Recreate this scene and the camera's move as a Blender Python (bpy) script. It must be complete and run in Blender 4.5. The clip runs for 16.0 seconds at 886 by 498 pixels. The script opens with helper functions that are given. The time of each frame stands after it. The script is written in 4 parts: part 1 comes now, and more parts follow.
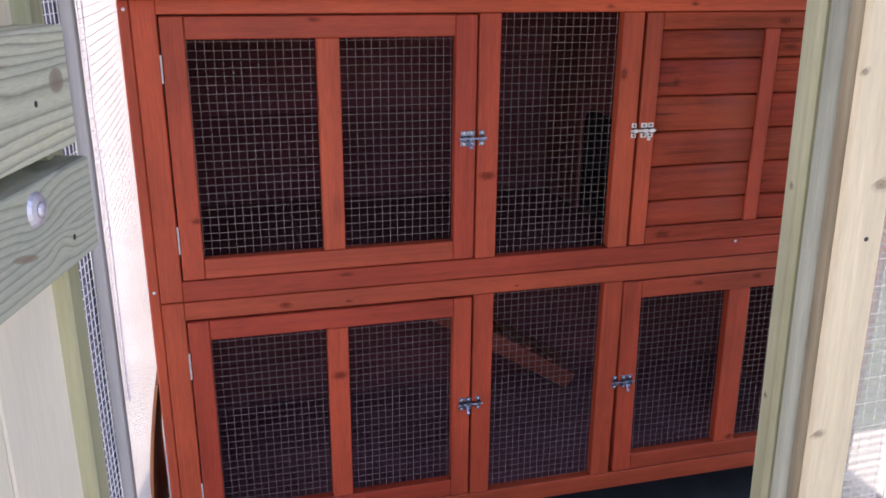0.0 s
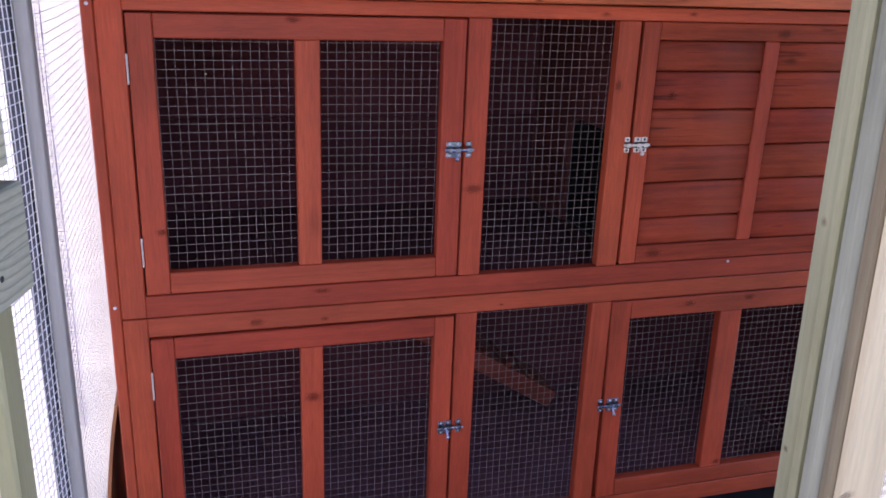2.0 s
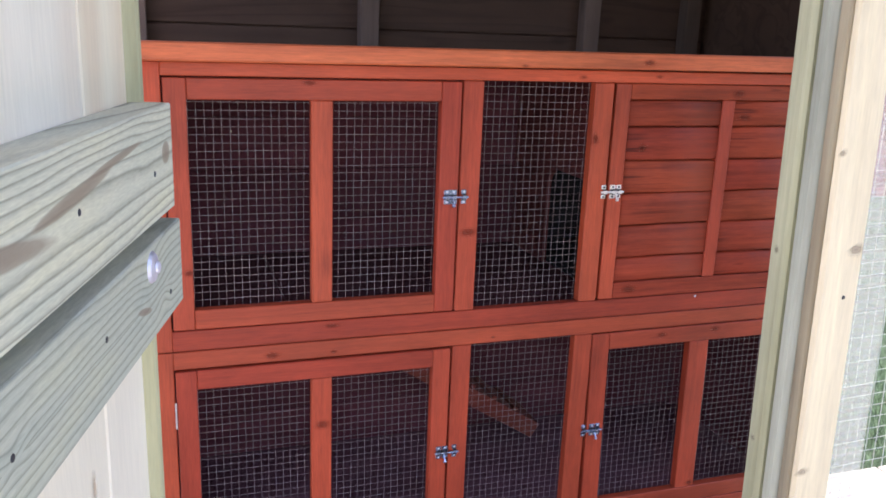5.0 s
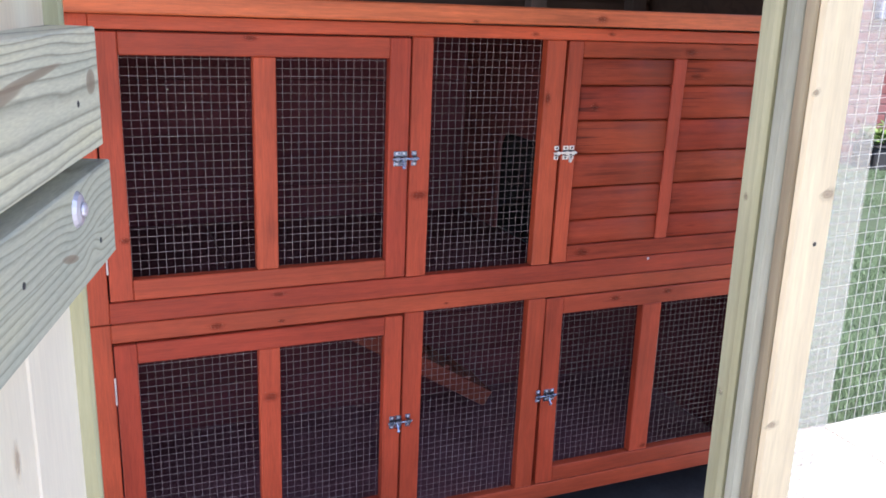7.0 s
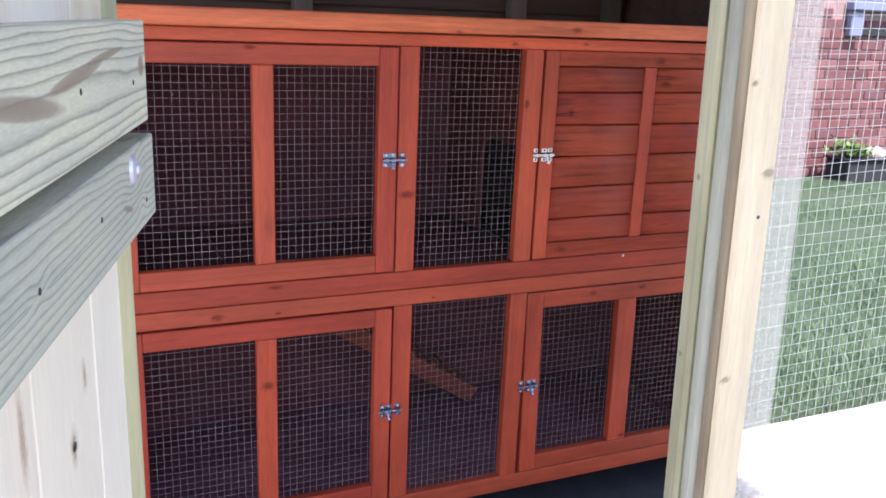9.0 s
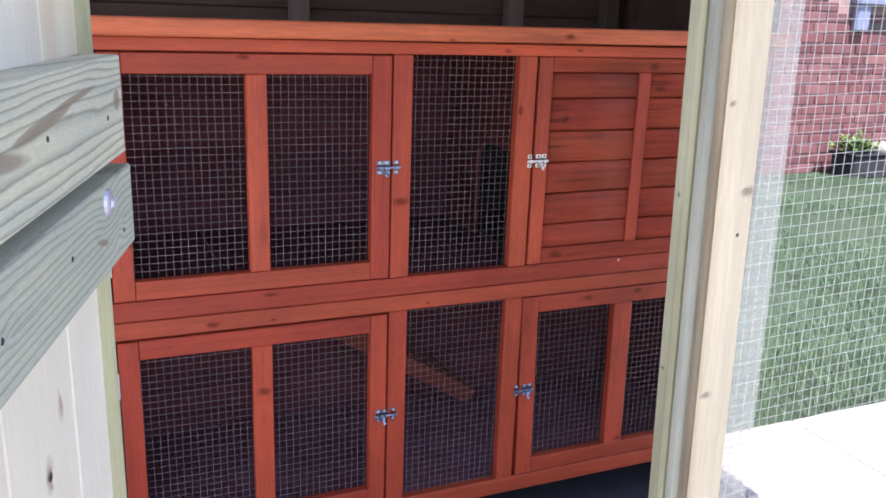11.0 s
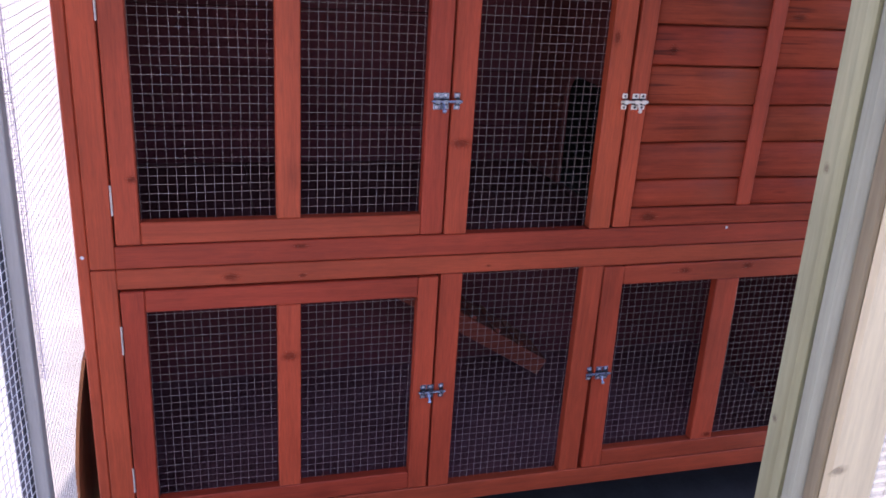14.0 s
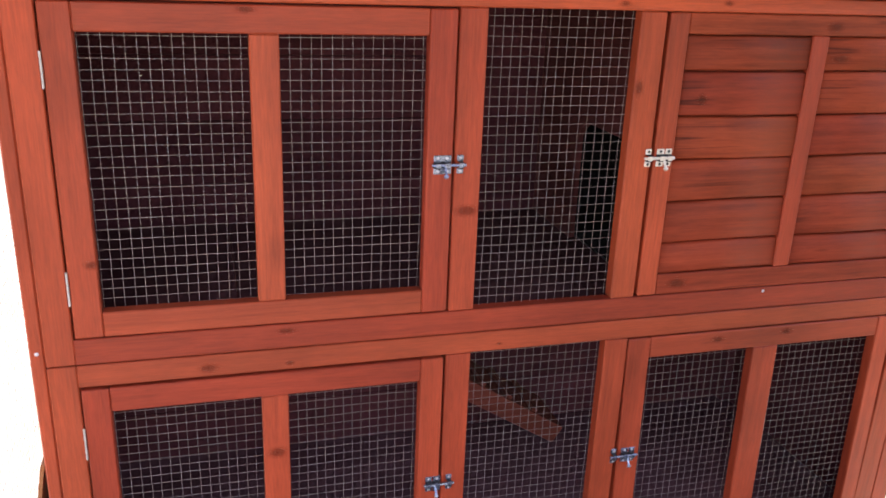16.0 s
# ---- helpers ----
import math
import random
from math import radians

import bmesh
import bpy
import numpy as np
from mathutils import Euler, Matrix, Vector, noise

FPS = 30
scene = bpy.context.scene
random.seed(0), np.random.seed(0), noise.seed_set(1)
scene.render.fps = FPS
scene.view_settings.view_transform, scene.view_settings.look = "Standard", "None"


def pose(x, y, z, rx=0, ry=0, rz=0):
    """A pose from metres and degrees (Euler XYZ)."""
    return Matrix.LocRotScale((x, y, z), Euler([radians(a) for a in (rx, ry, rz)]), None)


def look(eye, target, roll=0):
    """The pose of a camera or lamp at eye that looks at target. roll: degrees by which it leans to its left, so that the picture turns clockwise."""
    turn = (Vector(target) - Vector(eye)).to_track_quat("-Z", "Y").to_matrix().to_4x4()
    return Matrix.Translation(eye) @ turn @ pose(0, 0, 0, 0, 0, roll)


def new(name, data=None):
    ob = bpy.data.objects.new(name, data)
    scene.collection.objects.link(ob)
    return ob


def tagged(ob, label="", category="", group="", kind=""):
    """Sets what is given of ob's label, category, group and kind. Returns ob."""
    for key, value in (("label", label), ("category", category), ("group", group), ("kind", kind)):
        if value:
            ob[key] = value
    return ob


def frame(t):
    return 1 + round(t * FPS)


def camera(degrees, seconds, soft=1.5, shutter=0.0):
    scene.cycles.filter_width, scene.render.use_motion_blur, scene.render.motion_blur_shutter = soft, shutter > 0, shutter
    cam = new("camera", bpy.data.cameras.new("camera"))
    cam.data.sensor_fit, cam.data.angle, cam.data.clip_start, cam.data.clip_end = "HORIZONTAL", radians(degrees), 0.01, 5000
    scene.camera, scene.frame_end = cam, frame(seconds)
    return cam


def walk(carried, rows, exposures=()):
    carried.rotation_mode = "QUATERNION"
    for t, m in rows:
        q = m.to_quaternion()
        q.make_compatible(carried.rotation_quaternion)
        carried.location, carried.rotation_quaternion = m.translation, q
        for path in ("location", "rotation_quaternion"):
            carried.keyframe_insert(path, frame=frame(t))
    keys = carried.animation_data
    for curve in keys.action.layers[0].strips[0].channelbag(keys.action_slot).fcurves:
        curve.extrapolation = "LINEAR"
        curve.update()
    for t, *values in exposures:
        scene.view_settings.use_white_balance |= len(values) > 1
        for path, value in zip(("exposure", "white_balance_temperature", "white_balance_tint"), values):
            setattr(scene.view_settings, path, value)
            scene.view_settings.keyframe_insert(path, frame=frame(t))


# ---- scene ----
cam = camera(55.4, 16.0, soft=1.7)
PATH = [
    (0, (0.077, -1.295, 1.078), (0.561, 0.536, 0.434), 0.5),
    (0.5, (0.03, -1.336, 1.074), (0.533, 0.499, 0.458), 1.9),
    (1, (0.019, -1.356, 1.078), (0.588, 0.466, 0.481), 1.6),
    (1.5, (0.058, -1.289, 1.09), (0.659, 0.525, 0.501), 1.7),
    (2, (0.083, -1.216, 1.077), (0.628, 0.599, 0.437), 2.2),
    (2.5, (0.086, -1.191, 1.073), (0.625, 0.616, 0.408), 2.2),
    (3, (0.074, -1.24, 1.103), (0.627, 0.582, 0.489), 1.9),
    (3.5, (0.042, -1.344, 1.099), (0.6, 0.492, 0.536), 1.8),
    (4, (0.013, -1.372, 1.1), (0.599, 0.463, 0.562), 1.8),
    (6.3, (-0.018, -1.273, 1.096), (0.708, 0.519, 0.585), 2.7),
    (6.5, (-0.016, -1.281, 1.086), (0.733, 0.501, 0.572), 2.5),
    (7, (-0.009, -1.294, 1.068), (0.742, 0.468, 0.494), 2.5),
    (7.5, (-0.018, -1.313, 1.067), (0.706, 0.464, 0.504), 2.5),
    (8, (-0.029, -1.327, 1.057), (0.713, 0.448, 0.511), 2.0),
    (8.5, (-0.047, -1.357, 1.059), (0.722, 0.41, 0.526), 2.1),
    (9, (-0.051, -1.384, 1.054), (0.738, 0.376, 0.525), 2.4),
    (9.2, (-0.05, -1.392, 1.051), (0.742, 0.365, 0.519), 2.3),
    (11.3, (-0.03, -1.396, 1.082), (0.74, 0.367, 0.537), 2.1),
    (11.5, (-0.064, -1.396, 1.063), (0.76, 0.353, 0.551), 2.3),
    (12, (-0.07, -1.404, 1.071), (0.793, 0.325, 0.556), 2.4),
    (12.5, (-0.066, -1.397, 1.077), (0.759, 0.34, 0.525), 3.0),
    (13, (0.007, -1.339, 1.064), (0.697, 0.433, 0.443), 4.3),
    (13.5, (0.086, -1.287, 1.062), (0.64, 0.511, 0.381), 3.8),
    (14, (0.125, -1.178, 1.042), (0.659, 0.615, 0.334), 3.6),
    (14.5, (0.164, -1.119, 1.049), (0.672, 0.687, 0.354), 3.6),
    (15, (0.199, -1.13, 1.065), (0.596, 0.701, 0.364), 3.1),
    (15.5, (0.19, -1.114, 1.056), (0.553, 0.718, 0.34), 3.4),
    (16, (0.167, -1.019, 1.069), (0.695, 0.79, 0.401), 2.3),
]
EXPOSURES = [(0, 1.45, 6650, 22), (1, 1.66, 6550, 21), (1.5, 1.52, 6400, 24), (2.5, 1.22, 6050, 28), (3, 1.4, 6350, 26), (3.5, 1.51, 6500, 20), (4, 1.73, 6450, 20), (6.5, 1.91, 6450, 20), (9, 1.9, 6300, 20), (11.5, 1.77, 6250, 20), (12.5, 1.77, 6250, 20), (13, 1.71, 6300, 22), (13.5, 1.64, 6250, 26), (14, 1.37, 6150, 30), (14.5, 1.65, 5900, 31), (15, 1.77, 5700, 31), (15.5, 1.79, 6300, 32), (16, 1.94, 7700, 20)]
walk(cam, [(t, look(eye, target, roll)) for t, eye, target, roll in PATH], EXPOSURES)
# ---- sky and sun ----
world = bpy.data.worlds.new("world")
scene.world = world
world.use_nodes = True
wn = world.node_tree
sky = wn.nodes.new("ShaderNodeTexSky")
sky.sky_type, sky.sun_disc = "NISHITA", False
sky.sun_elevation, sky.sun_rotation = radians(62), radians(180)
wn.nodes["Background"].inputs["Strength"].default_value = 0.13
wn.links.new(sky.outputs["Color"], wn.nodes["Background"].inputs["Color"])
sun = new("sun", bpy.data.lights.new("sun", "SUN"))
sun.data.energy, sun.data.angle, sun.data.color = 3.6, radians(0.53), (1.0, 0.95, 0.87)
sun.matrix_world = look((-0.05, -9.98, 18.8), (0, 0, 0))


# ---- materials ----
def shader(name):
    m = bpy.data.materials.new(name)
    m.use_nodes = True
    return m, m.node_tree, m.node_tree.nodes["Principled BSDF"]


def node(nt, kind, **sets):
    n = nt.nodes.new(kind)
    for k, v in sets.items():
        n.inputs[k.replace("_", " ")].default_value = v
    return n


def ramp(nt, fac, stops):
    r = nt.nodes.new("ShaderNodeValToRGB")
    e = r.color_ramp.elements
    while len(e) < len(stops):
        e.new(0.5)
    for el, (p, c) in zip(e, stops):
        el.position, el.color = p, (*c, 1) if len(c) == 3 else c
    nt.links.new(fac, r.inputs[0])
    return r.outputs[0]


def mixc(nt, fac, a, b, mode="MIX"):
    m = nt.nodes.new("ShaderNodeMix")
    m.data_type, m.blend_type = "RGBA", mode
    for sock, v in ((m.inputs[0], fac), (m.inputs[6], a), (m.inputs[7], b)):
        if hasattr(v, "links"):
            nt.links.new(v, sock)
        else:
            sock.default_value = v if not isinstance(v, tuple) else (*v, 1)
    return m.outputs[2]


def maths(nt, op, a, b=0.0):
    m = nt.nodes.new("ShaderNodeMath")
    m.operation = op
    for sock, v in zip(m.inputs, (a, b)):
        if hasattr(v, "links"):
            nt.links.new(v, sock)
        else:
            sock.default_value = v
    return m.outputs[0]


def coords(nt, scale=(1, 1, 1), shuffle=True):
    """Object coordinates, stretched, and moved apart from piece to piece."""
    tc = nt.nodes.new("ShaderNodeTexCoord")
    mp = nt.nodes.new("ShaderNodeMapping")
    mp.inputs["Scale"].default_value = scale
    nt.links.new(tc.outputs["Object"], mp.inputs["Vector"])
    if not shuffle:
        return mp.outputs[0]
    geo, info = nt.nodes.new("ShaderNodeNewGeometry"), nt.nodes.new("ShaderNodeObjectInfo")
    r = maths(nt, "ADD", geo.outputs["Random Per Island"], info.outputs["Random"])
    comb = nt.nodes.new("ShaderNodeCombineXYZ")
    for i, k in enumerate((17.3, 29.1, 23.7)):
        nt.links.new(maths(nt, "MULTIPLY", r, k), comb.inputs[i])
    add = nt.nodes.new("ShaderNodeVectorMath")
    nt.links.new(mp.outputs[0], add.inputs[0])
    nt.links.new(comb.outputs[0], add.inputs[1])
    return add.outputs[0]


def tex(nt, kind, vec, out, **sets):
    n = node(nt, kind, **sets)
    nt.links.new(vec, n.inputs["Vector"])
    return n.outputs[out]


def wood(name, axis, pale, deep, ring=26.0, rings=0.5, rough=0.6, knots=0.6, vary=0.25, bump=0.25, gloss=0.3, wobble=5.0, lines=None, across=None, hair=0.25, spread=(0.14, 0.14, 0.14), stretch=0.07, cracks=0.0, streaks=0.0):
    """Timber whose grain runs along one axis: growth bands, fine fibres, knots, blotches."""
    m, nt, bs = shader(name)
    s = [1.0, 1.0, 1.0]
    s[axis] = 0.07
    v = coords(nt, tuple(s))
    wide = [1.0, 1.0, 1.0]
    wide[axis] = 0.45
    v2 = coords(nt, tuple(wide))
    long = [1.0, 1.0, 1.0]
    long[axis] = stretch
    n1 = tex(nt, "ShaderNodeTexNoise", coords(nt, tuple(long)), "Fac", Scale=ring, Detail=2.0, Distortion=0.6)
    swing = maths(nt, "MULTIPLY", n1, wobble)
    if across:
        tc = nt.nodes.new("ShaderNodeTexCoord")
        sep = nt.nodes.new("ShaderNodeSeparateXYZ")
        nt.links.new(tc.outputs["Object"], sep.inputs[0])
        swing = maths(nt, "ADD", swing, maths(nt, "MULTIPLY", sep.outputs[across[0]], across[1]))
    band = maths(nt, "FRACT", swing)
    late = ramp(nt, band, lines or [(0.0, (0.1,) * 3), (0.55, (0.25,) * 3), (0.86, (1,) * 3), (1.0, (0.1,) * 3)])
    fibre = tex(nt, "ShaderNodeTexNoise", v, "Fac", Scale=420.0, Detail=3.0, Roughness=0.7)
    blotch = tex(nt, "ShaderNodeTexNoise", v2, "Fac", Scale=9.0, Detail=3.0)
    spot = tex(nt, "ShaderNodeTexVoronoi", v2, "Distance", Scale=8.0, Randomness=1.0)
    knot = ramp(nt, spot, [(0.0, (1,) * 3), (0.05, (0.75,) * 3), (0.13, (0,) * 3)])
    c = mixc(nt, maths(nt, "MULTIPLY", late, rings), pale, deep)
    c = mixc(nt, hair, c, ramp(nt, fibre, [(0.3, (0.62,) * 3), (0.7, (1.2,) * 3)]), "MULTIPLY")
    c = mixc(nt, 1.0, c, ramp(nt, blotch, [(0.25, (1 - vary,) * 3), (0.75, (1 + vary * 0.6,) * 3)]), "MULTIPLY")
    thin = [1.0, 1.0, 1.0]
    thin[axis] = 0.022
    v3 = coords(nt, tuple(thin))
    if streaks:
        streak = tex(nt, "ShaderNodeTexNoise", v3, "Fac", Scale=95.0, Detail=3.0, Roughness=0.6)
        c = mixc(nt, streaks, c, ramp(nt, streak, [(0.30, (0.50,) * 3), (0.48, (0.95,) * 3), (0.70, (1.40, 1.5, 1.45))]), "MULTIPLY")
    if cracks:
        split = tex(nt, "ShaderNodeTexNoise", v3, "Fac", Scale=42.0, Detail=1.0)
        line = ramp(nt, split, [(0.485, (0,) * 3), (0.5, (1,) * 3), (0.515, (0,) * 3)])
        some = ramp(nt, tex(nt, "ShaderNodeTexNoise", v2, "Fac", Scale=14.0, Detail=1.0), [(0.52, (0,) * 3), (0.60, (1,) * 3)])
        c = mixc(nt, maths(nt, "MULTIPLY", maths(nt, "MULTIPLY", line, some), cracks), c, tuple(x * 0.35 for x in deep))
    geo = nt.nodes.new("ShaderNodeNewGeometry")
    info = nt.nodes.new("ShaderNodeObjectInfo")
    pick = maths(nt, "FRACT", maths(nt, "ADD", geo.outputs["Random Per Island"], info.outputs["Random"]))
    c = mixc(nt, 1.0, c, ramp(nt, pick, [(0.0, tuple(1 - x for x in spread)), (1.0, tuple(1 + x * 0.8 for x in spread))]), "MULTIPLY")
    c = mixc(nt, maths(nt, "MULTIPLY", knot, knots), c, tuple(x * 0.3 for x in deep))
    nt.links.new(c, bs.inputs["Base Color"])
    nt.links.new(ramp(nt, fibre, [(0.2, (rough - 0.12,) * 3), (0.8, (min(1, rough + 0.12),) * 3)]), bs.inputs["Roughness"])
    bs.inputs["Specular IOR Level"].default_value = gloss
    b = node(nt, "ShaderNodeBump", Strength=bump, Distance=0.001)
    nt.links.new(maths(nt, "ADD", fibre, maths(nt, "MULTIPLY", late, 0.5)), b.inputs["Height"])
    nt.links.new(b.outputs[0], bs.inputs["Normal"])
    return m


def plain(name, colour, rough=0.5, metal=0.0, vary=0.2, scale=30.0, bump=0.1, spec=0.5):
    m, nt, bs = shader(name)
    v = coords(nt)
    n1 = tex(nt, "ShaderNodeTexNoise", v, "Fac", Scale=scale, Detail=4.0)
    n2 = tex(nt, "ShaderNodeTexNoise", v, "Fac", Scale=scale * 9, Detail=2.0)
    c = mixc(nt, 1.0, colour, ramp(nt, n1, [(0.25, (1 - vary,) * 3), (0.75, (1 + vary,) * 3)]), "MULTIPLY")
    nt.links.new(c, bs.inputs["Base Color"])
    nt.links.new(ramp(nt, n2, [(0.2, (max(0.05, rough - 0.1),) * 3), (0.8, (min(1, rough + 0.1),) * 3)]), bs.inputs["Roughness"])
    bs.inputs["Metallic"].default_value = metal
    bs.inputs["Specular IOR Level"].default_value = spec
    b = node(nt, "ShaderNodeBump", Strength=bump, Distance=0.002)
    nt.links.new(n2, b.inputs["Height"])
    nt.links.new(b.outputs[0], bs.inputs["Normal"])
    return m


STAIN, STAIN_DEEP = (0.45, 0.068, 0.028), (0.24, 0.029, 0.015)
red_x, red_y, red_z = (wood("red_stained_pine_" + n, i, tuple(c * (0.88, 0.88, 1.0)[i] for c in STAIN), STAIN_DEEP, ring=12, rings=0.22, rough=0.5, knots=0.35, vary=0.30, bump=0.2, gloss=0.34, hair=0.6, wobble=4.0, spread=(0.10, 0.24, 0.16), cracks=0.22, streaks=0.22)
                       for i, n in enumerate("xyz"))
RED = (red_x, red_y, red_z)
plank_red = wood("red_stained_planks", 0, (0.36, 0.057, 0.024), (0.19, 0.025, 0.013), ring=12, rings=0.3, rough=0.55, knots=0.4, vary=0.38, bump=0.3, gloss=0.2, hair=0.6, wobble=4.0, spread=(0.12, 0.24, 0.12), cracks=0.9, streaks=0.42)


def knot_material(name, heart, ring_colour, seed=0.0):
    """A knot: dark heart and growth rings that melt into the wood around it."""
    m, nt, bs = shader(name)
    tc = nt.nodes.new("ShaderNodeTexCoord")
    mp = nt.nodes.new("ShaderNodeMapping")
    mp.inputs["Location"].default_value, mp.inputs["Scale"].default_value = (-1, 0, -1), (2, 0, 2)
    nt.links.new(tc.outputs["Generated"], mp.inputs["Vector"])
    far = nt.nodes.new("ShaderNodeVectorMath")
    far.operation = "LENGTH"
    nt.links.new(mp.outputs[0], far.inputs[0])
    n1 = tex(nt, "ShaderNodeTexNoise", coords(nt), "Fac", Scale=260.0, Detail=3.0)
    r = maths(nt, "ADD", far.outputs["Value"], maths(nt, "MULTIPLY", maths(nt, "SUBTRACT", n1, 0.5), 0.5))
    nt.links.new(ramp(nt, r, [(0.0, heart), (0.22, heart), (0.34, ring_colour), (0.42, tuple(x * 0.7 for x in ring_colour)), (0.55, ring_colour), (1.0, ring_colour)]), bs.inputs["Base Color"])
    nt.links.new(ramp(nt, r, [(0.0, (0.6,) * 3), (0.24, (0.42,) * 3), (0.36, (0.5,) * 3), (0.55, (0.22,) * 3), (0.98, (0,) * 3)]), bs.inputs["Alpha"])
    bs.inputs["Roughness"].default_value, bs.inputs["Specular IOR Level"].default_value = 0.6, 0.2
    return m


knot_wood = knot_material("knot_wood", (0.12, 0.022, 0.012), (0.25, 0.036, 0.017))


def rail_material(name, lines, power, swirls, stains, wander, tone, shade):
    """Flat-sawn weathered pine: growth lines crowd towards both edges, bend round the swirls (u, z, reach, lift), and brown stains (u, z, long, high, slope) lie between."""
    m, nt, bs = shader(name)
    tc, sep, gen = nt.nodes.new("ShaderNodeTexCoord"), nt.nodes.new("ShaderNodeSeparateXYZ"), nt.nodes.new("ShaderNodeSeparateXYZ")
    nt.links.new(tc.outputs["Object"], sep.inputs[0])
    nt.links.new(tc.outputs["Generated"], gen.inputs[0])
    mp = nt.nodes.new("ShaderNodeMapping")
    mp.inputs["Scale"].default_value = (0.14, 1, 1)
    nt.links.new(tc.outputs["Object"], mp.inputs["Vector"])
    slow = tex(nt, "ShaderNodeTexNoise", mp.outputs[0], "Fac", Scale=34.0, Detail=2.0)
    rough_edge = tex(nt, "ShaderNodeTexNoise", mp.outputs[0], "Fac", Scale=420.0, Detail=3.0)
    g = maths(nt, "ADD", gen.outputs[2], maths(nt, "MULTIPLY", maths(nt, "SUBTRACT", slow, 0.5), 0.22))
    off = maths(nt, "ABSOLUTE", maths(nt, "SUBTRACT", maths(nt, "MULTIPLY", g, 2.0), 0.9))
    phase = maths(nt, "MULTIPLY", maths(nt, "POWER", off, power), lines)
    phase = maths(nt, "ADD", phase, maths(nt, "MULTIPLY", slow, wander))
    phase = maths(nt, "ADD", phase, maths(nt, "MULTIPLY", rough_edge, 0.16))

    def bell(u, z, long, high, slope=0.0):
        du = maths(nt, "SUBTRACT", sep.outputs[0], u)
        dz = maths(nt, "SUBTRACT", maths(nt, "SUBTRACT", sep.outputs[2], z), maths(nt, "MULTIPLY", du, slope))
        d2 = maths(nt, "ADD", maths(nt, "POWER", maths(nt, "ABSOLUTE", maths(nt, "DIVIDE", du, long)), 2.0), maths(nt, "POWER", maths(nt, "ABSOLUTE", maths(nt, "DIVIDE", dz, high)), 2.0))
        return maths(nt, "POWER", 2.718, maths(nt, "MULTIPLY", d2, -1.0))

    for u, z, reach, lift in swirls:
        phase = maths(nt, "ADD", phase, maths(nt, "MULTIPLY", bell(u, z, reach * 1.5, reach), lift))
    late = ramp(nt, maths(nt, "FRACT", phase), [(0.0, (0.0,) * 3), (0.45, (0.04,) * 3), (0.72, (0.5,) * 3), (0.84, (1.0,) * 3), (0.92, (0.5,) * 3), (1.0, (0.0,) * 3)])
    blotch = tex(nt, "ShaderNodeTexNoise", mp.outputs[0], "Fac", Scale=60.0, Detail=4.0)
    fibre = tex(nt, "ShaderNodeTexNoise", mp.outputs[0], "Fac", Scale=900.0, Detail=3.0)
    c = mixc(nt, maths(nt, "MULTIPLY", late, 0.8), tone, tuple(x * shade for x in tone))
    c = mixc(nt, 1.0, c, ramp(nt, blotch, [(0.25, (0.84, 0.88, 0.90)), (0.5, (1, 1, 1)), (0.75, (1.1, 1.08, 1.0))]), "MULTIPLY")
    c = mixc(nt, 0.35, c, ramp(nt, fibre, [(0.3, (0.7,) * 3), (0.7, (1.2,) * 3)]), "MULTIPLY")
    for u, z, long, high, slope in stains:
        b = maths(nt, "ADD", bell(u, z, long, high, slope), maths(nt, "MULTIPLY", maths(nt, "SUBTRACT", blotch, 0.5), 0.7))
        c = mixc(nt, ramp(nt, b, [(0.40, (0,) * 3), (0.58, (0.7,) * 3), (1.0, (0.85,) * 3)]), c, (0.27, 0.205, 0.15))
    nt.links.new(c, bs.inputs["Base Color"])
    bs.inputs["Roughness"].default_value, bs.inputs["Specular IOR Level"].default_value = 0.82, 0.15
    bp = node(nt, "ShaderNodeBump", Strength=0.12, Distance=0.001)
    nt.links.new(maths(nt, "ADD", fibre, maths(nt, "MULTIPLY", late, -0.6)), bp.inputs["Height"])
    nt.links.new(bp.outputs[0], bs.inputs["Normal"])
    return m


upper_rail_wood = rail_material("weathered_upper_rail_pine", 5.4, 1.5, [], [(0.245, 1.0135, 0.055, 0.0062, 0.10), (0.165, 1.0205, 0.055, 0.0036, -0.085), (0.105, 1.0275, 0.05, 0.0026, -0.06), (0.016, 1.017, 0.010, 0.008, 0.0)], 0.5, (0.62, 0.605, 0.475), 0.40)
lower_rail_wood = rail_material("weathered_lower_rail_pine", 6.0, 0.9, [(0.060, 0.952, 0.016, 1.5), (0.035, 0.930, 0.009, 1.2), (0.246, 0.941, 0.007, 0.8)], [(0.075, 0.936, 0.016, 0.0028, 0.25)], 0.9, (0.49, 0.495, 0.40), 0.55)
board_wood = wood("pale_board_pine", 2, (0.86, 0.79, 0.64), (0.68, 0.50, 0.34), ring=6, rings=0.5, rough=0.75, knots=0.5, vary=0.10, gloss=0.2, wobble=3.0, hair=0.15, spread=(0.03, 0.06, 0.13))
post_wood = wood("cream_post_pine", 2, (0.76, 0.64, 0.44), (0.60, 0.46, 0.27), ring=10, rings=0.4, rough=0.7, knots=0.35, vary=0.14, gloss=0.2, wobble=4.0, streaks=0.15)
jamb_wood = wood("treated_jamb_pine", 2, (0.58, 0.56, 0.37), (0.42, 0.40, 0.23), ring=9, rings=0.6, rough=0.75, knots=0.3, vary=0.2, gloss=0.2, wobble=4.0, streaks=0.25)
blue_jamb = wood("blue_grey_jamb_pine", 2, (0.44, 0.44, 0.355), (0.34, 0.335, 0.25), ring=9, rings=0.5, rough=0.75, knots=0.2, vary=0.22, gloss=0.2, wobble=4.0, streaks=0.3)
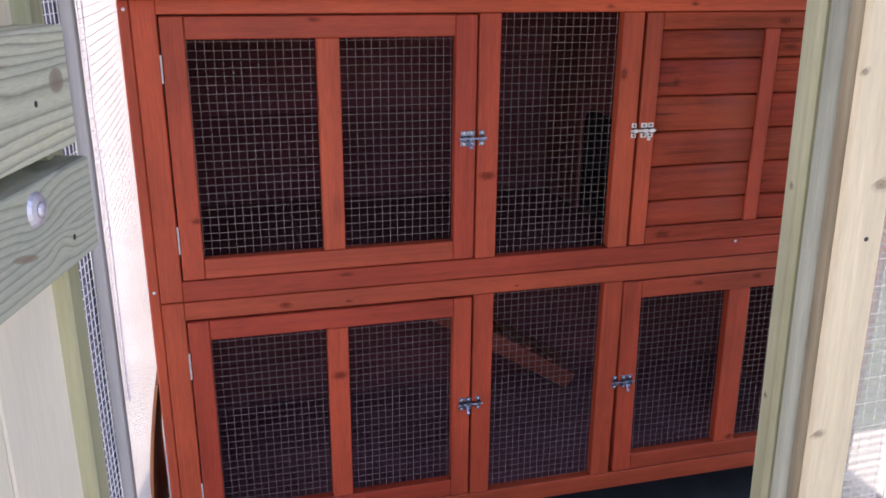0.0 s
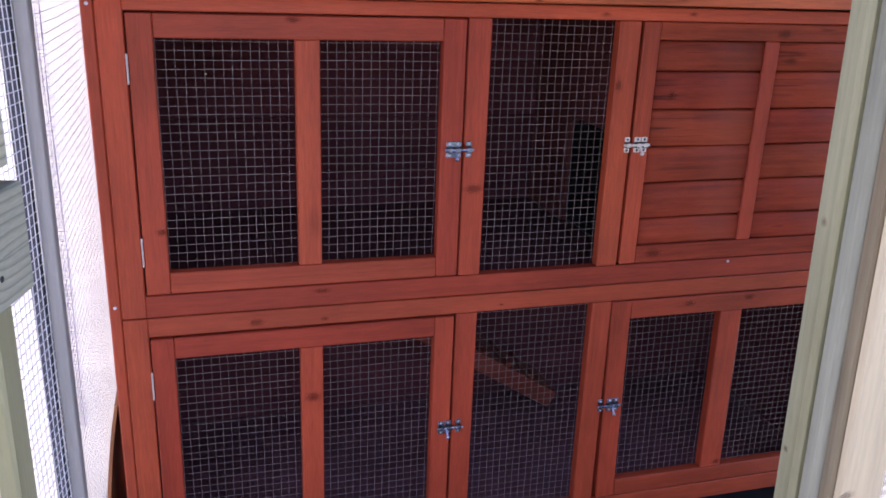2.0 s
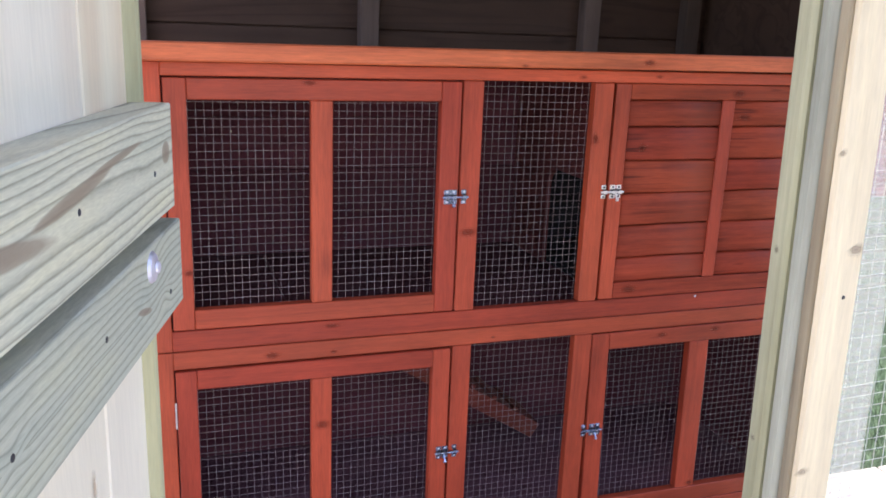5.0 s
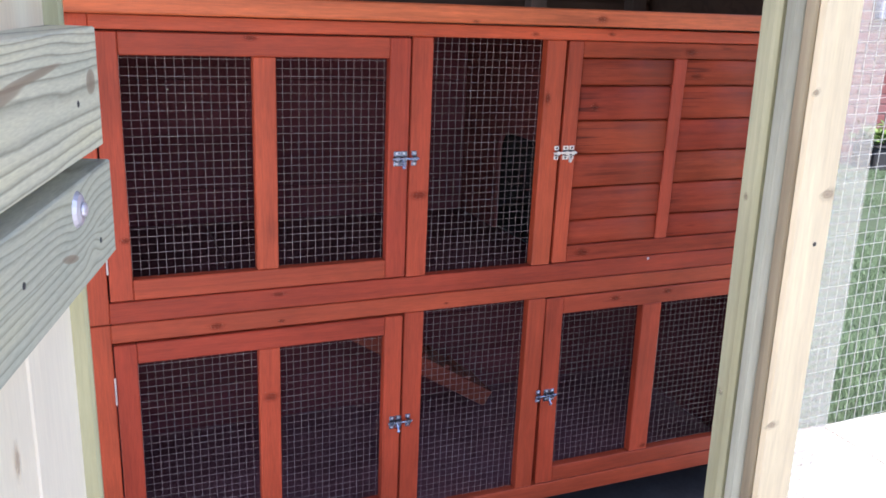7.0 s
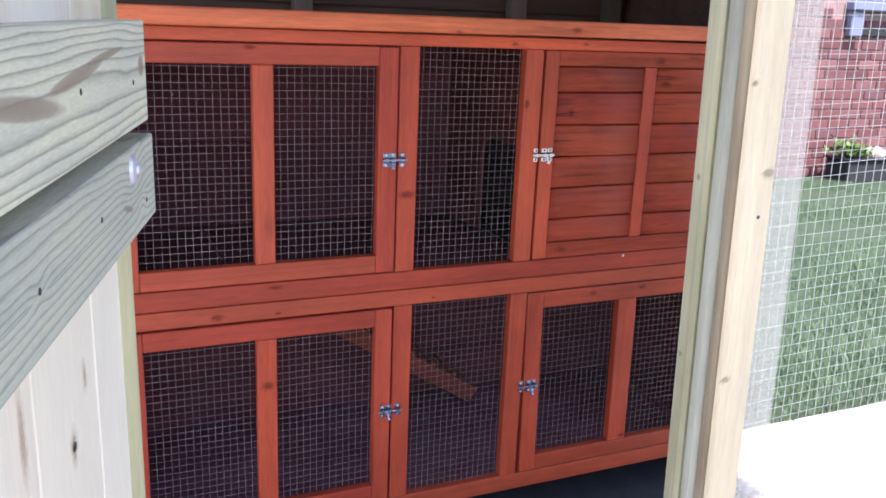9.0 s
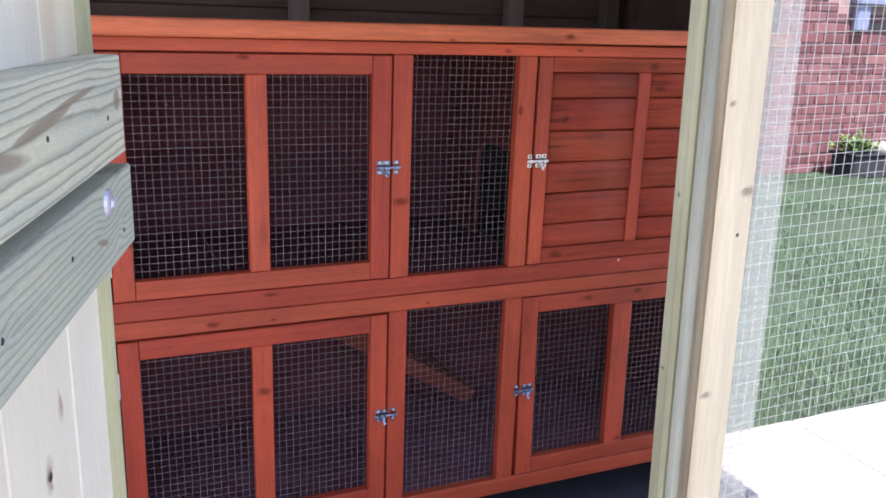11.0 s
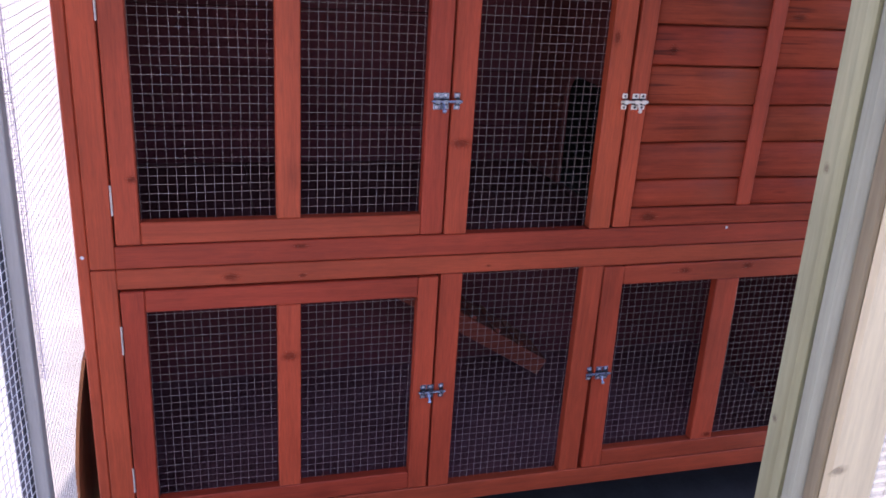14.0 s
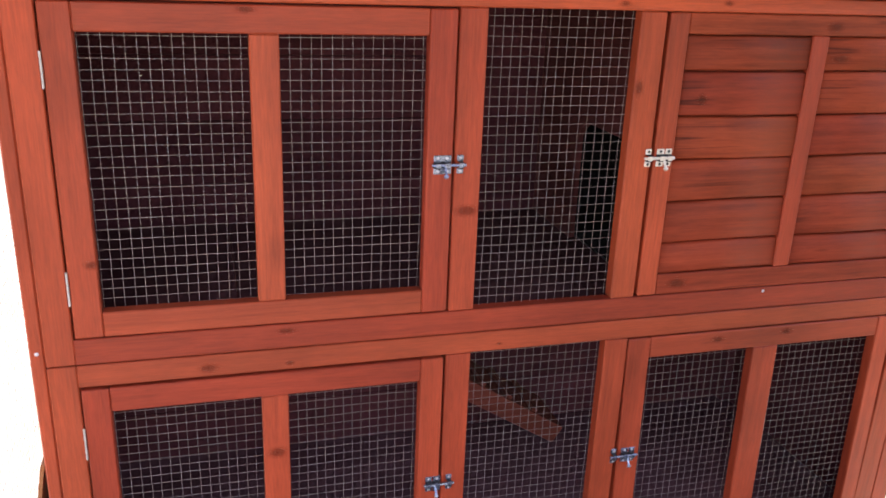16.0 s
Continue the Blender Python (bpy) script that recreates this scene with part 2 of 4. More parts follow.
tan_jamb = wood("tan_jamb_pine", 2, (0.45, 0.375, 0.255), (0.34, 0.26, 0.17), ring=9, rings=0.6, rough=0.8, knots=0.4, vary=0.22, gloss=0.15, wobble=5.0, streaks=0.35)
grey_post = wood("grey_post_pine", 2, (0.48, 0.465, 0.455), (0.38, 0.365, 0.36), ring=14, rings=0.3, rough=0.8, knots=0.3, vary=0.15, gloss=0.15, wobble=4.0)
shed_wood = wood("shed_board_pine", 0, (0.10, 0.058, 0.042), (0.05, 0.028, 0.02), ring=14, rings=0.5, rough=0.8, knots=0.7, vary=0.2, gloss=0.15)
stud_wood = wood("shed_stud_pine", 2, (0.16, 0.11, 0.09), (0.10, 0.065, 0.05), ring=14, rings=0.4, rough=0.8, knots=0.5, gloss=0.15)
brown_board = wood("brown_board", 2, (0.48, 0.19, 0.08), (0.26, 0.09, 0.04), ring=12, rings=0.5, rough=0.7)
wire = plain("galvanised_wire", (0.39, 0.325, 0.32), 0.45, 0.3, vary=0.25, scale=60)
# Lighter copies of the wire, with sky light and sunlight in their colour.
sky_lit_wire = plain("sky_lit_galvanised_wire", (0.70, 0.68, 0.63), 0.45, 0.1, vary=0.15, scale=60)
sunlit_wire = plain("sunlit_galvanised_wire", (0.85, 0.84, 0.88), 0.4, 0.1, vary=0.1, scale=60)
lilac_wire = plain("lilac_netting", (0.72, 0.60, 0.80), 0.5, 0.0, vary=0.2, scale=60)
dark_strip = plain("dark_blue_strip", (0.06, 0.06, 0.085), 0.6, vary=0.2)
zinc = plain("zinc_plate", (0.33, 0.38, 0.52), 0.27, 0.95, vary=0.12, scale=120)
warm_zinc = plain("white_zinc_plate", (0.86, 0.81, 0.74), 0.4, 0.35, vary=0.12, scale=120)
dull_zinc = plain("dull_zinc", (0.58, 0.55, 0.53), 0.5, 0.4, vary=0.1, scale=120)
pale_zinc = plain("pale_zinc", (0.62, 0.61, 0.70), 0.4, 0.5)
# For dark nail and screw heads, and for shadow painted beside bolt rods.
dark_steel_shade = plain("dark_steel_and_rod_shadow", (0.06, 0.06, 0.07), 0.5, 0.6)
# Inside copy of the red pine, with the hutch's inner shade in its colour.
INNER = tuple(wood("shaded_inner_pine_" + n, i, (0.100, 0.028, 0.036), (0.056, 0.015, 0.021), ring=16, rings=0.4, rough=0.8, knots=0.3, gloss=0.1) for i, n in enumerate("xyz"))
# Lower floor: purplish sky light is put into the wood colour.
floor_pine = wood("sky_tinted_floor_pine", 0, (0.20, 0.092, 0.115), (0.125, 0.056, 0.073), ring=12, rings=0.4, rough=0.85, knots=0.3, gloss=0.1)
# Partition colour lowered likewise, to carry the dim inside.
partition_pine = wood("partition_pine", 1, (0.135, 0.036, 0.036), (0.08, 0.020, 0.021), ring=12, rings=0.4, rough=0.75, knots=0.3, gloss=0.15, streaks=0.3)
# Paler stain, lifted further by putting the stronger upper light into it.
cap_pine = wood("orange_cap_pine", 0, (0.72, 0.17, 0.062), (0.42, 0.07, 0.027), ring=9, rings=0.35, rough=0.5, knots=0.3, vary=0.25, bump=0.2, gloss=0.35, hair=0.6, wobble=4.0, cracks=0.3, streaks=0.3)
# Top rail: the brighter light near the roof is put into its colour.
lit_rail = wood("lit_top_rail_pine", 0, (0.53, 0.092, 0.036), (0.30, 0.04, 0.018), ring=9, rings=0.3, rough=0.5, knots=0.3, vary=0.25, bump=0.2, gloss=0.34, hair=0.6, wobble=4.0, cracks=0.25, streaks=0.25)
# Ramp red lowered: shade deep inside the hutch goes into the colour.
ramp_pine = wood("shaded_ramp_pine", 0, (0.20, 0.048, 0.034), (0.12, 0.025, 0.018), ring=12, rings=0.4, rough=0.8, knots=0.3, gloss=0.12, streaks=0.4)
# Darkness behind the pop hole, as a near-black colour.
nest_shade = plain("near_black_nest_shade", (0.007, 0.007, 0.009), 0.95, vary=0.3, scale=60)
# Darker floor copy: the upper storey's shade is in its colour.
shaded_floor = wood("shaded_floor_pine", 0, (0.115, 0.045, 0.052), (0.065, 0.025, 0.03), ring=12, rings=0.4, rough=0.85, knots=0.3, gloss=0.1)
felt = plain("roof_felt", (0.06, 0.06, 0.06), 0.9, vary=0.3, scale=60, bump=0.4)
# Floor colour holds the shadow that lies under the hutch.
shadow_floor = plain("under_hutch_shadow_floor", (0.03, 0.03, 0.035), 0.85, vary=0.3, scale=20)
slab_stone = plain("pale_concrete_slab", (0.44, 0.405, 0.365), 0.85, vary=0.16, scale=5, bump=0.3)
soil = plain("soil", (0.10, 0.075, 0.05), 0.95, vary=0.4, scale=4, bump=0.5)
mortar = plain("mortar", (0.27, 0.18, 0.17), 0.95, vary=0.15, scale=20)
trough_plastic = plain("black_plastic", (0.016, 0.017, 0.020), 0.85, vary=0.2)
stone = plain("pale_stone", (0.30, 0.275, 0.24), 0.9, vary=0.2, scale=12, bump=0.6)
blue_paint = plain("blue_grey_paint", (0.17, 0.19, 0.28), 0.4, vary=0.08)
glass_dark = plain("window_glass", (0.05, 0.06, 0.08), 0.06, vary=0.05, bump=0.0)
tile_roof = plain("roof_tile", (0.18, 0.09, 0.07), 0.85, vary=0.3, scale=5, bump=0.5)


def brick_material():
    m, nt, bs = shader("red_brick")
    v = coords(nt)
    info, geo = nt.nodes.new("ShaderNodeObjectInfo"), nt.nodes.new("ShaderNodeNewGeometry")
    r = maths(nt, "FRACT", maths(nt, "ADD", info.outputs["Random"], geo.outputs["Random Per Island"]))
    c = ramp(nt, r, [(0.0, (0.10, 0.036, 0.040)), (0.35, (0.155, 0.055, 0.055)), (0.7, (0.125, 0.050, 0.056)), (1.0, (0.20, 0.090, 0.088))])
    n1 = tex(nt, "ShaderNodeTexNoise", v, "Fac", Scale=40.0, Detail=5.0)
    nt.links.new(mixc(nt, 1.0, c, ramp(nt, n1, [(0.25, (0.75,) * 3), (0.75, (1.2,) * 3)]), "MULTIPLY"), bs.inputs["Base Color"])
    bs.inputs["Roughness"].default_value = 0.9
    return m


def leaf_material(name, low, high):
    m, nt, bs = shader(name)
    geo = nt.nodes.new("ShaderNodeNewGeometry")
    tc = nt.nodes.new("ShaderNodeTexCoord")
    n1 = tex(nt, "ShaderNodeTexNoise", tc.outputs["Object"], "Fac", Scale=1.6, Detail=3.0)
    f = maths(nt, "ADD", maths(nt, "MULTIPLY", geo.outputs["Random Per Island"], 0.6), maths(nt, "MULTIPLY", n1, 0.4))
    nt.links.new(ramp(nt, f, [(0.1, low), (0.6, high), (0.95, tuple(min(1, c * 1.5 + 0.03) for c in high))]), bs.inputs["Base Color"])
    bs.inputs["Roughness"].default_value = 0.6
    return m


def clear_plastic():
    """Milky twin-wall sheet: part of the light goes straight through."""
    m, nt, bs = shader("milky_polycarbonate")
    bs.inputs["Base Color"].default_value = (0.9, 0.86, 0.76, 1)
    bs.inputs["Roughness"].default_value = 0.3
    tr, mix = nt.nodes.new("ShaderNodeBsdfTransparent"), nt.nodes.new("ShaderNodeMixShader")
    tl, both = nt.nodes.new("ShaderNodeBsdfTranslucent"), nt.nodes.new("ShaderNodeMixShader")
    tl.inputs["Color"].default_value = (0.9, 0.86, 0.76, 1)
    both.inputs[0].default_value, mix.inputs[0].default_value = 0.12, 0.26
    nt.links.new(bs.outputs[0], both.inputs[1])
    nt.links.new(tl.outputs[0], both.inputs[2])
    nt.links.new(tr.outputs[0], mix.inputs[1])
    nt.links.new(both.outputs[0], mix.inputs[2])
    nt.links.new(mix.outputs[0], nt.nodes["Material Output"].inputs["Surface"])
    return m


brick_clay, polycarbonate = brick_material(), clear_plastic()
grass_blade = leaf_material("grass_blade", (0.045, 0.082, 0.042), (0.092, 0.155, 0.078))
plant_leaf = leaf_material("plant_leaf", (0.03, 0.075, 0.015), (0.09, 0.17, 0.035))


# ---- building helpers ----
def finish(name, bm, mats, parent=None, label=""):
    me = bpy.data.meshes.new(name)
    bm.to_mesh(me)
    bm.free()
    for m in mats if isinstance(mats, (tuple, list)) else (mats,):
        me.materials.append(m)
    ob = new(name, me)
    if parent:
        ob.parent = parent
    return tagged(ob, label)


part = finish


def thing(name, label, category, group="", kind="", at=(0, 0, 0)):
    ob = new(name)
    ob.location = at
    return tagged(ob, label, category, group, kind)


def box(bm, x0, x1, y0, y1, z0, z1, c=0.0015, slot=0, m=None):
    """A block with chamfered edges."""
    lo, hi = (min(x0, x1), min(y0, y1), min(z0, z1)), (max(x0, x1), max(y0, y1), max(z0, z1))
    c = min(c, *((b - a) * 0.45 for a, b in zip(lo, hi)))
    v = {}
    for sx in (0, 1):
        for sy in (0, 1):
            for sz in (0, 1):
                s = (sx, sy, sz)
                for k in range(3):
                    p = Vector([(hi if s[i] else lo)[i] + (0 if i == k else (-c if s[i] else c)) for i in range(3)])
                    v[s, k] = bm.verts.new(m @ p if m else p)
    faces = []
    for k in range(3):
        i, j = (k + 1) % 3, (k + 2) % 3
        for e in (0, 1):
            ring = []
            for a, b in ((0, 0), (1, 0), (1, 1), (0, 1)):
                s = [0, 0, 0]
                s[k], s[i], s[j] = e, a, b
                ring.append(v[tuple(s), k])
            faces.append(ring if e else ring[::-1])
        for a in (0, 1):
            for b in (0, 1):
                s, t = [0, 0, 0], [0, 0, 0]
                s[k], t[k], s[i], t[i], s[j], t[j] = 0, 1, a, a, b, b
                s, t = tuple(s), tuple(t)
                q = [v[s, i], v[t, i], v[t, j], v[s, j]]
                faces.append(q if a == b else q[::-1])
    for s in {q[0] for q in v}:
        q = [v[s, 0], v[s, 1], v[s, 2]]
        faces.append(q if sum(s) % 2 else q[::-1])
    for f in faces:
        bm.faces.new(f).material_index = slot
    return bm


def timber(name, parent, mats, *span, c=0.0015, slot=0, label=""):
    return part(name, box(bmesh.new(), *span, c=c, slot=slot), mats, parent, label)


def rod(bm, a, b, r, sides=8, slot=0):
    a, b = Vector(a), Vector(b)
    q = (b - a).to_track_quat("Z", "Y")
    rings = [[bm.verts.new(p + q @ Vector((r * math.cos(2 * math.pi * i / sides), r * math.sin(2 * math.pi * i / sides), 0))) for i in range(sides)] for p in (a, b)]
    for i in range(sides):
        bm.faces.new((rings[0][i], rings[0][(i + 1) % sides], rings[1][(i + 1) % sides], rings[1][i])).material_index = slot
    bm.faces.new(rings[0][::-1]).material_index = slot
    bm.faces.new(rings[1]).material_index = slot
    return bm


def dome(bm, centre, normal, r, h, sides=10, slot=0):
    """A shallow round head on a surface."""
    n, centre = Vector(normal).normalized(), Vector(centre)
    q = n.to_track_quat("Z", "Y")
    rings = []
    for rr, hh in ((1.0, 0.0), (0.85, 0.6), (0.5, 0.9)):
        rings.append([bm.verts.new(centre + q @ Vector((rr * r * math.cos(2 * math.pi * i / sides), rr * r * math.sin(2 * math.pi * i / sides), hh * h))) for i in range(sides)])
    for lo, hi in zip(rings, rings[1:]):
        for i in range(sides):
            bm.faces.new((lo[i], lo[(i + 1) % sides], hi[(i + 1) % sides], hi[i])).material_index = slot
    bm.faces.new(rings[-1]).material_index = slot
    return bm


def wire_grid(name, parent, u0, u1, v0, v1, place, pitch=0.0127, r=0.00017, wave=0.0007, label="", seed=1, metal=None):
    """Welded square mesh between u0..u1 and v0..v1; place(u, v, w) gives the point, w off the plane."""
    rnd = random.Random(seed)
    verts, faces = [], []

    def strand(points, side):
        base = len(verts)
        for u, v, w in points:
            for k in range(4):
                a = math.pi / 4 + k * math.pi / 2
                d, e = r * 1.414 * math.cos(a), r * 1.414 * math.sin(a)
                verts.append(place(u + (d if side else 0), v + (0 if side else d), w + e))
        for i in range(len(points) - 1):
            for k in range(4):
                p, q = base + 4 * i, base + 4 * i + 4
                faces.append((p + k, p + (k + 1) % 4, q + (k + 1) % 4, q + k))

    def run(lo, hi, at, upright, w):
        n = max(3, int((hi - lo) / 0.045))
        ph, am = rnd.uniform(0, 6.3), rnd.uniform(0.3, 1.0) * wave
        pts = []
        for i in range(n + 1):
            s = lo + (hi - lo) * i / n
            off = at + am * math.sin(ph + s * 19) + rnd.uniform(-0.3, 0.3) * wave
            lift = w + 1.5 * wave * math.sin(s * 11 + at * 7)
            pts.append((off, s, lift) if upright else (s, off, lift))
        strand(pts, upright)

    u = u0 + pitch * 0.55
    while u < u1:
        run(v0, v1, u, True, r)
        u += pitch
    v = v0 + pitch * 0.4
    while v < v1:
        run(u0, u1, v, False, -r)
        v += pitch
    me = bpy.data.meshes.new(name)
    me.from_pydata([tuple(p) for p in verts], [], faces)
    me.materials.append(metal or wire)
    ob = new(name, me)
    ob.parent = parent
    return tagged(ob, label)


# ---- ground ----
ground = tagged(finish("ground", box(bmesh.new(), -400, 400, -400, 400, -0.6, -0.045, 0.01), soil), "brown soil under lawn and paving", "ground", kind="structure")
rng = np.random.default_rng(7)


def lawn(name, n, x0, x1, y0, y1, tall, label):
    """Single bent blades in tufts."""
    x, y = rng.uniform(x0, x1, n), rng.uniform(y0, y1, n)
    x, y = x + rng.normal(0, 0.01, n), np.maximum(y + rng.normal(0, 0.01, n), y0 - 0.015)
    h = tall * rng.uniform(0.5, 1.25, n) * (0.8 + 0.35 * np.sin(x * 3.1 + np.sin(y * 2.3)) * np.sin(y * 4.0))
    a, lean = rng.uniform(0, 6.283, n), rng.uniform(0.05, 1.1, n)
    w = rng.uniform(0.0006, 0.0014, n)
    ca, sa = np.cos(a), np.sin(a)
    z0 = np.full(n, -0.045)
    p = np.empty((n, 5, 3))
    p[:, 0] = np.stack([x - sa * w, y + ca * w, z0], 1)
    p[:, 1] = np.stack([x + sa * w, y - ca * w, z0], 1)
    mx, my, mz = x + ca * lean * h * 0.3, y + sa * lean * h * 0.3, z0 + h * 0.65
    p[:, 2] = np.stack([mx + sa * w * 0.8, my - ca * w * 0.8, mz], 1)
    p[:, 3] = np.stack([mx - sa * w * 0.8, my + ca * w * 0.8, mz], 1)
    p[:, 4] = np.stack([x + ca * lean * h * 0.8, y + sa * lean * h * 0.8, z0 + h], 1)
    i = np.arange(n)[:, None] * 5
    quads, tris = i + np.array([[0, 1, 2, 3]]), i + np.array([[3, 2, 4]])
    me = bpy.data.meshes.new(name)
    me.from_pydata(p.reshape(-1, 3).tolist(), [], quads.tolist() + tris.tolist())
    me.materials.append(grass_blade)
    return tagged(new(name, me), label, "grass", kind="stuff")


turf = plain("turf", (0.034, 0.058, 0.030), 0.95, vary=0.4, scale=14, bump=0.8)
tagged(finish("lawn", box(bmesh.new(), 1.0, 14.0, 0.205, 3.37, -0.10, -0.02, 0.01), turf), "short green lawn turf beside the paving", "lawn", kind="structure")
# Dark turf added out of view so that less light bounces onto the hutch.
tagged(finish("lawn", box(bmesh.new(), 1.163, 14.0, -9.0, -0.463, -0.10, -0.02, 0.01), turf), "unseen green turf, added to weaken light bounced from the right", "lawn", kind="structure")
lawn("grass", 400000, 1.3, 5.2, 0.215, 3.3, 0.058, "mown green grass blades on the lawn")
lawn("grass", 30000, 5.2, 9.0, 0.6, 3.3, 0.06, "mown green grass blades by the house")

# ---- shed that houses the hutch ----
FRONT, BACK, LEFT, RIGHT, EAVES = -0.797, 0.60, -0.118, 1.345, 1.62
FLOOR_LEFT = -0.062
tagged(finish("floor", box(bmesh.new(), FLOOR_LEFT, RIGHT, FRONT + 0.02, BACK, -0.03, 0.002, 0.002), shadow_floor), "floor of the timber run, hutch shadow in its near-black colour", "floor", kind="structure")
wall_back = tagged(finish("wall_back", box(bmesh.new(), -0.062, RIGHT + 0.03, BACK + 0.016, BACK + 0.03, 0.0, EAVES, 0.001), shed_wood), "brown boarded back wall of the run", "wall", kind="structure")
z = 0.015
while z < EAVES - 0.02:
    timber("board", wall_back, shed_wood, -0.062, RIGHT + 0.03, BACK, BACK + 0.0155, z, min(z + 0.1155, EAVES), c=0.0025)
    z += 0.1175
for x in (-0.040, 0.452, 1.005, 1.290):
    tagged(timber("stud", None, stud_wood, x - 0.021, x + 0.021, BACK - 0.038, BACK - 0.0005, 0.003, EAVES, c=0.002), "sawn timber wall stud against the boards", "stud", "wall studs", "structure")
wall_right = tagged(finish("wall_right", box(bmesh.new(), RIGHT, RIGHT + 0.03, 0.050, BACK - 0.002, 0.003, EAVES, 0.002), shed_wood), "boarded side wall of the run", "wall", kind="structure")
# The second block is an added overhang, there to shade the side post.
roof = tagged(finish("ceiling", box(box(bmesh.new(), LEFT + 0.0615, RIGHT + 0.04, -0.9495, BACK + 0.07, EAVES + 0.002, EAVES + 0.04, 0.003), LEFT - 0.006, LEFT + 0.061, -0.9495, -0.42, EAVES + 0.002, EAVES + 0.04, 0.003), (felt,)), "dark felted roof over the run with an added unseen side overhang", "roof", kind="structure")
# Added out of view: blocks direct sun on the door leaves and jamb.
canopy = thing("canopy", "unseen dark canopy on braces, added to keep sun off the doorway", "canopy", kind="structure")
UP = 0.85
timber("board", canopy, felt, LEFT, 1.05, -2.50, -1.34, EAVES + UP, EAVES + UP + 0.038, c=0.003)
for x in (0.02, 0.50, 0.98):
    part("brace", rod(bmesh.new(), (x, -0.93, EAVES + 0.030), (x, -1.42, EAVES + UP + 0.012), 0.024, 4), stud_wood, canopy)

# jamb beside the wire panel, with its stop and front batten
LEAN = Matrix.Translation((0.4985, 0, 1.05)) @ Matrix.Rotation(-0.032, 4, "Y") @ Matrix.Translation((-0.506, 0, -1.05))
jamb = thing("door_jamb", "pale treated timber door jamb with knots and nails", "door frame", kind="structure")
jamb.matrix_world = LEAN
timber("stop_batten", jamb, jamb_wood, 0.506, 0.545, -0.757, -0.735, 0.003, EAVES, c=0.004, label="greenish treated stop batten")
timber("post", jamb, blue_jamb, 0.5085, 0.550, -0.7765, -0.7575, 0.003, EAVES, c=0.005)
# Rear half of the front batten: the side face's darker shade as tan.
timber("inner_batten", jamb, tan_jamb, 0.5115, 0.553, -0.7902, -0.777, 0.003, EAVES, c=0.002, label="tan rear half of the front batten, side shade in its colour")
timber("front_batten", jamb, post_wood, 0.511, 0.553, FRONT, -0.7905, 0.003, EAVES, c=0.003, label="cream front batten with nail heads")
for nx, nz in ((0.537, 0.884), (0.536, 0.52), (0.537, 1.27)):
    part("nail", dome(bmesh.new(), (nx, FRONT, nz), (0, -1, 0), 0.0020, 0.0006, 8), dark_steel_shade, jamb)
board_knot = knot_material("board_knot", (0.50, 0.36, 0.25), (0.62, 0.48, 0.35))
grey_knot = knot_material("grey_knot", (0.28, 0.21, 0.16), (0.46, 0.36, 0.26))
for nx, nz, nw, nh in ((0.5430, 0.925, 0.0125, 0.0065), (0.515, 1.008, 0.006, 0.0035), (0.518, 0.72, 0.010, 0.0045)):
    bm = dome(bmesh.new(), (0, 0, 0), (0, -1, 0), 1.0, 0.0004, 14)
    for v in bm.verts:
        v.co = Vector((nx + v.co.x * nw, FRONT + v.co.y, nz + v.co.z * nh * (1 + 0.3 * math.sin(3 * v.co.x)) + 0.003 * v.co.x))
    part("knot", bm, grey_knot, jamb)

for ky, kz, kw, kh in ((-0.746, 0.915, 0.0035, 0.005), (-0.748, 1.155, 0.003, 0.006), (-0.744, 0.73, 0.0035, 0.004)):
    bm = dome(bmesh.new(), (0, 0, 0), (0, -1, 0), 1.0, 0.0003, 14)
    for v in bm.verts:
        v.co = Vector((v.co.x * kw, v.co.y, v.co.z * kh))
    part("knot", bm, grey_knot, jamb).matrix_basis = Matrix.Translation((0.5059, ky, kz)) @ Matrix.Rotation(-math.pi / 2, 4, "Z")

# milky sheet strip beside the batten: two skins and cross ribs
strip = thing("plastic_strip", "milky ribbed clear plastic strip beside the door jamb", "plastic strip")
strip.matrix_world = LEAN
bm = bmesh.new()
box(bm, 0.5545, 0.5995, -0.7845, -0.7839, 0.01, EAVES - 0.01, 0.0001)
part("skin", bm, polycarbonate, strip)
bm = bmesh.new()
z = 0.012
while z < EAVES - 0.012:
    box(bm, 0.5547, 0.5993, -0.7838, -0.7795, z, z + 0.0008, 0.0001)
    z += 0.0076
part("rib", bm, polycarbonate, strip)

# wire panels of the run
panel_front = thing("wire_panel", "galvanised square wire panel beside the doorway", "wire panel", kind="structure")
panel_front.matrix_world = LEAN
timber("frame_post", panel_front, post_wood, 0.996, 1.030, -0.775, -0.735, 0.003, EAVES, c=0.002)
# Unseen boards, added to dim the right end of the hutch.
for k in range(3):
    timber("front_board", panel_front, board_wood, 1.0305 + k * 0.105, 1.1345 + k * 0.105, -0.772, -0.756, 0.003, EAVES, c=0.003)
timber("sill_rail", panel_front, post_wood, 0.6055, 0.9955, -0.775, -0.735, 0.003, 0.045, c=0.002)
tagged(wire_grid("wire_mesh", panel_front, 0.5990, 0.996, 0.046, EAVES - 0.002, lambda u, v, w: (u, -0.7345 + w, v), r=0.00024, seed=3, metal=sky_lit_wire), kind="stuff")

# Boards added above view to hold back sky light from the upper right.
z = 1.24
while z < EAVES - 0.03:
    timber("header_board", panel_front, post_wood, 0.6055, 0.9955, -0.7755, -0.7600, z, z + 0.094, c=0.002)
    z += 0.0955

side_panel = thing("wire_panel", "galvanised wire side panel on a slim timber frame", "wire panel", kind="structure")
timber("frame_post", side_panel, grey_post, -0.1003, -0.0839, -0.188, -0.162, 0.003, EAVES, c=0.0015)
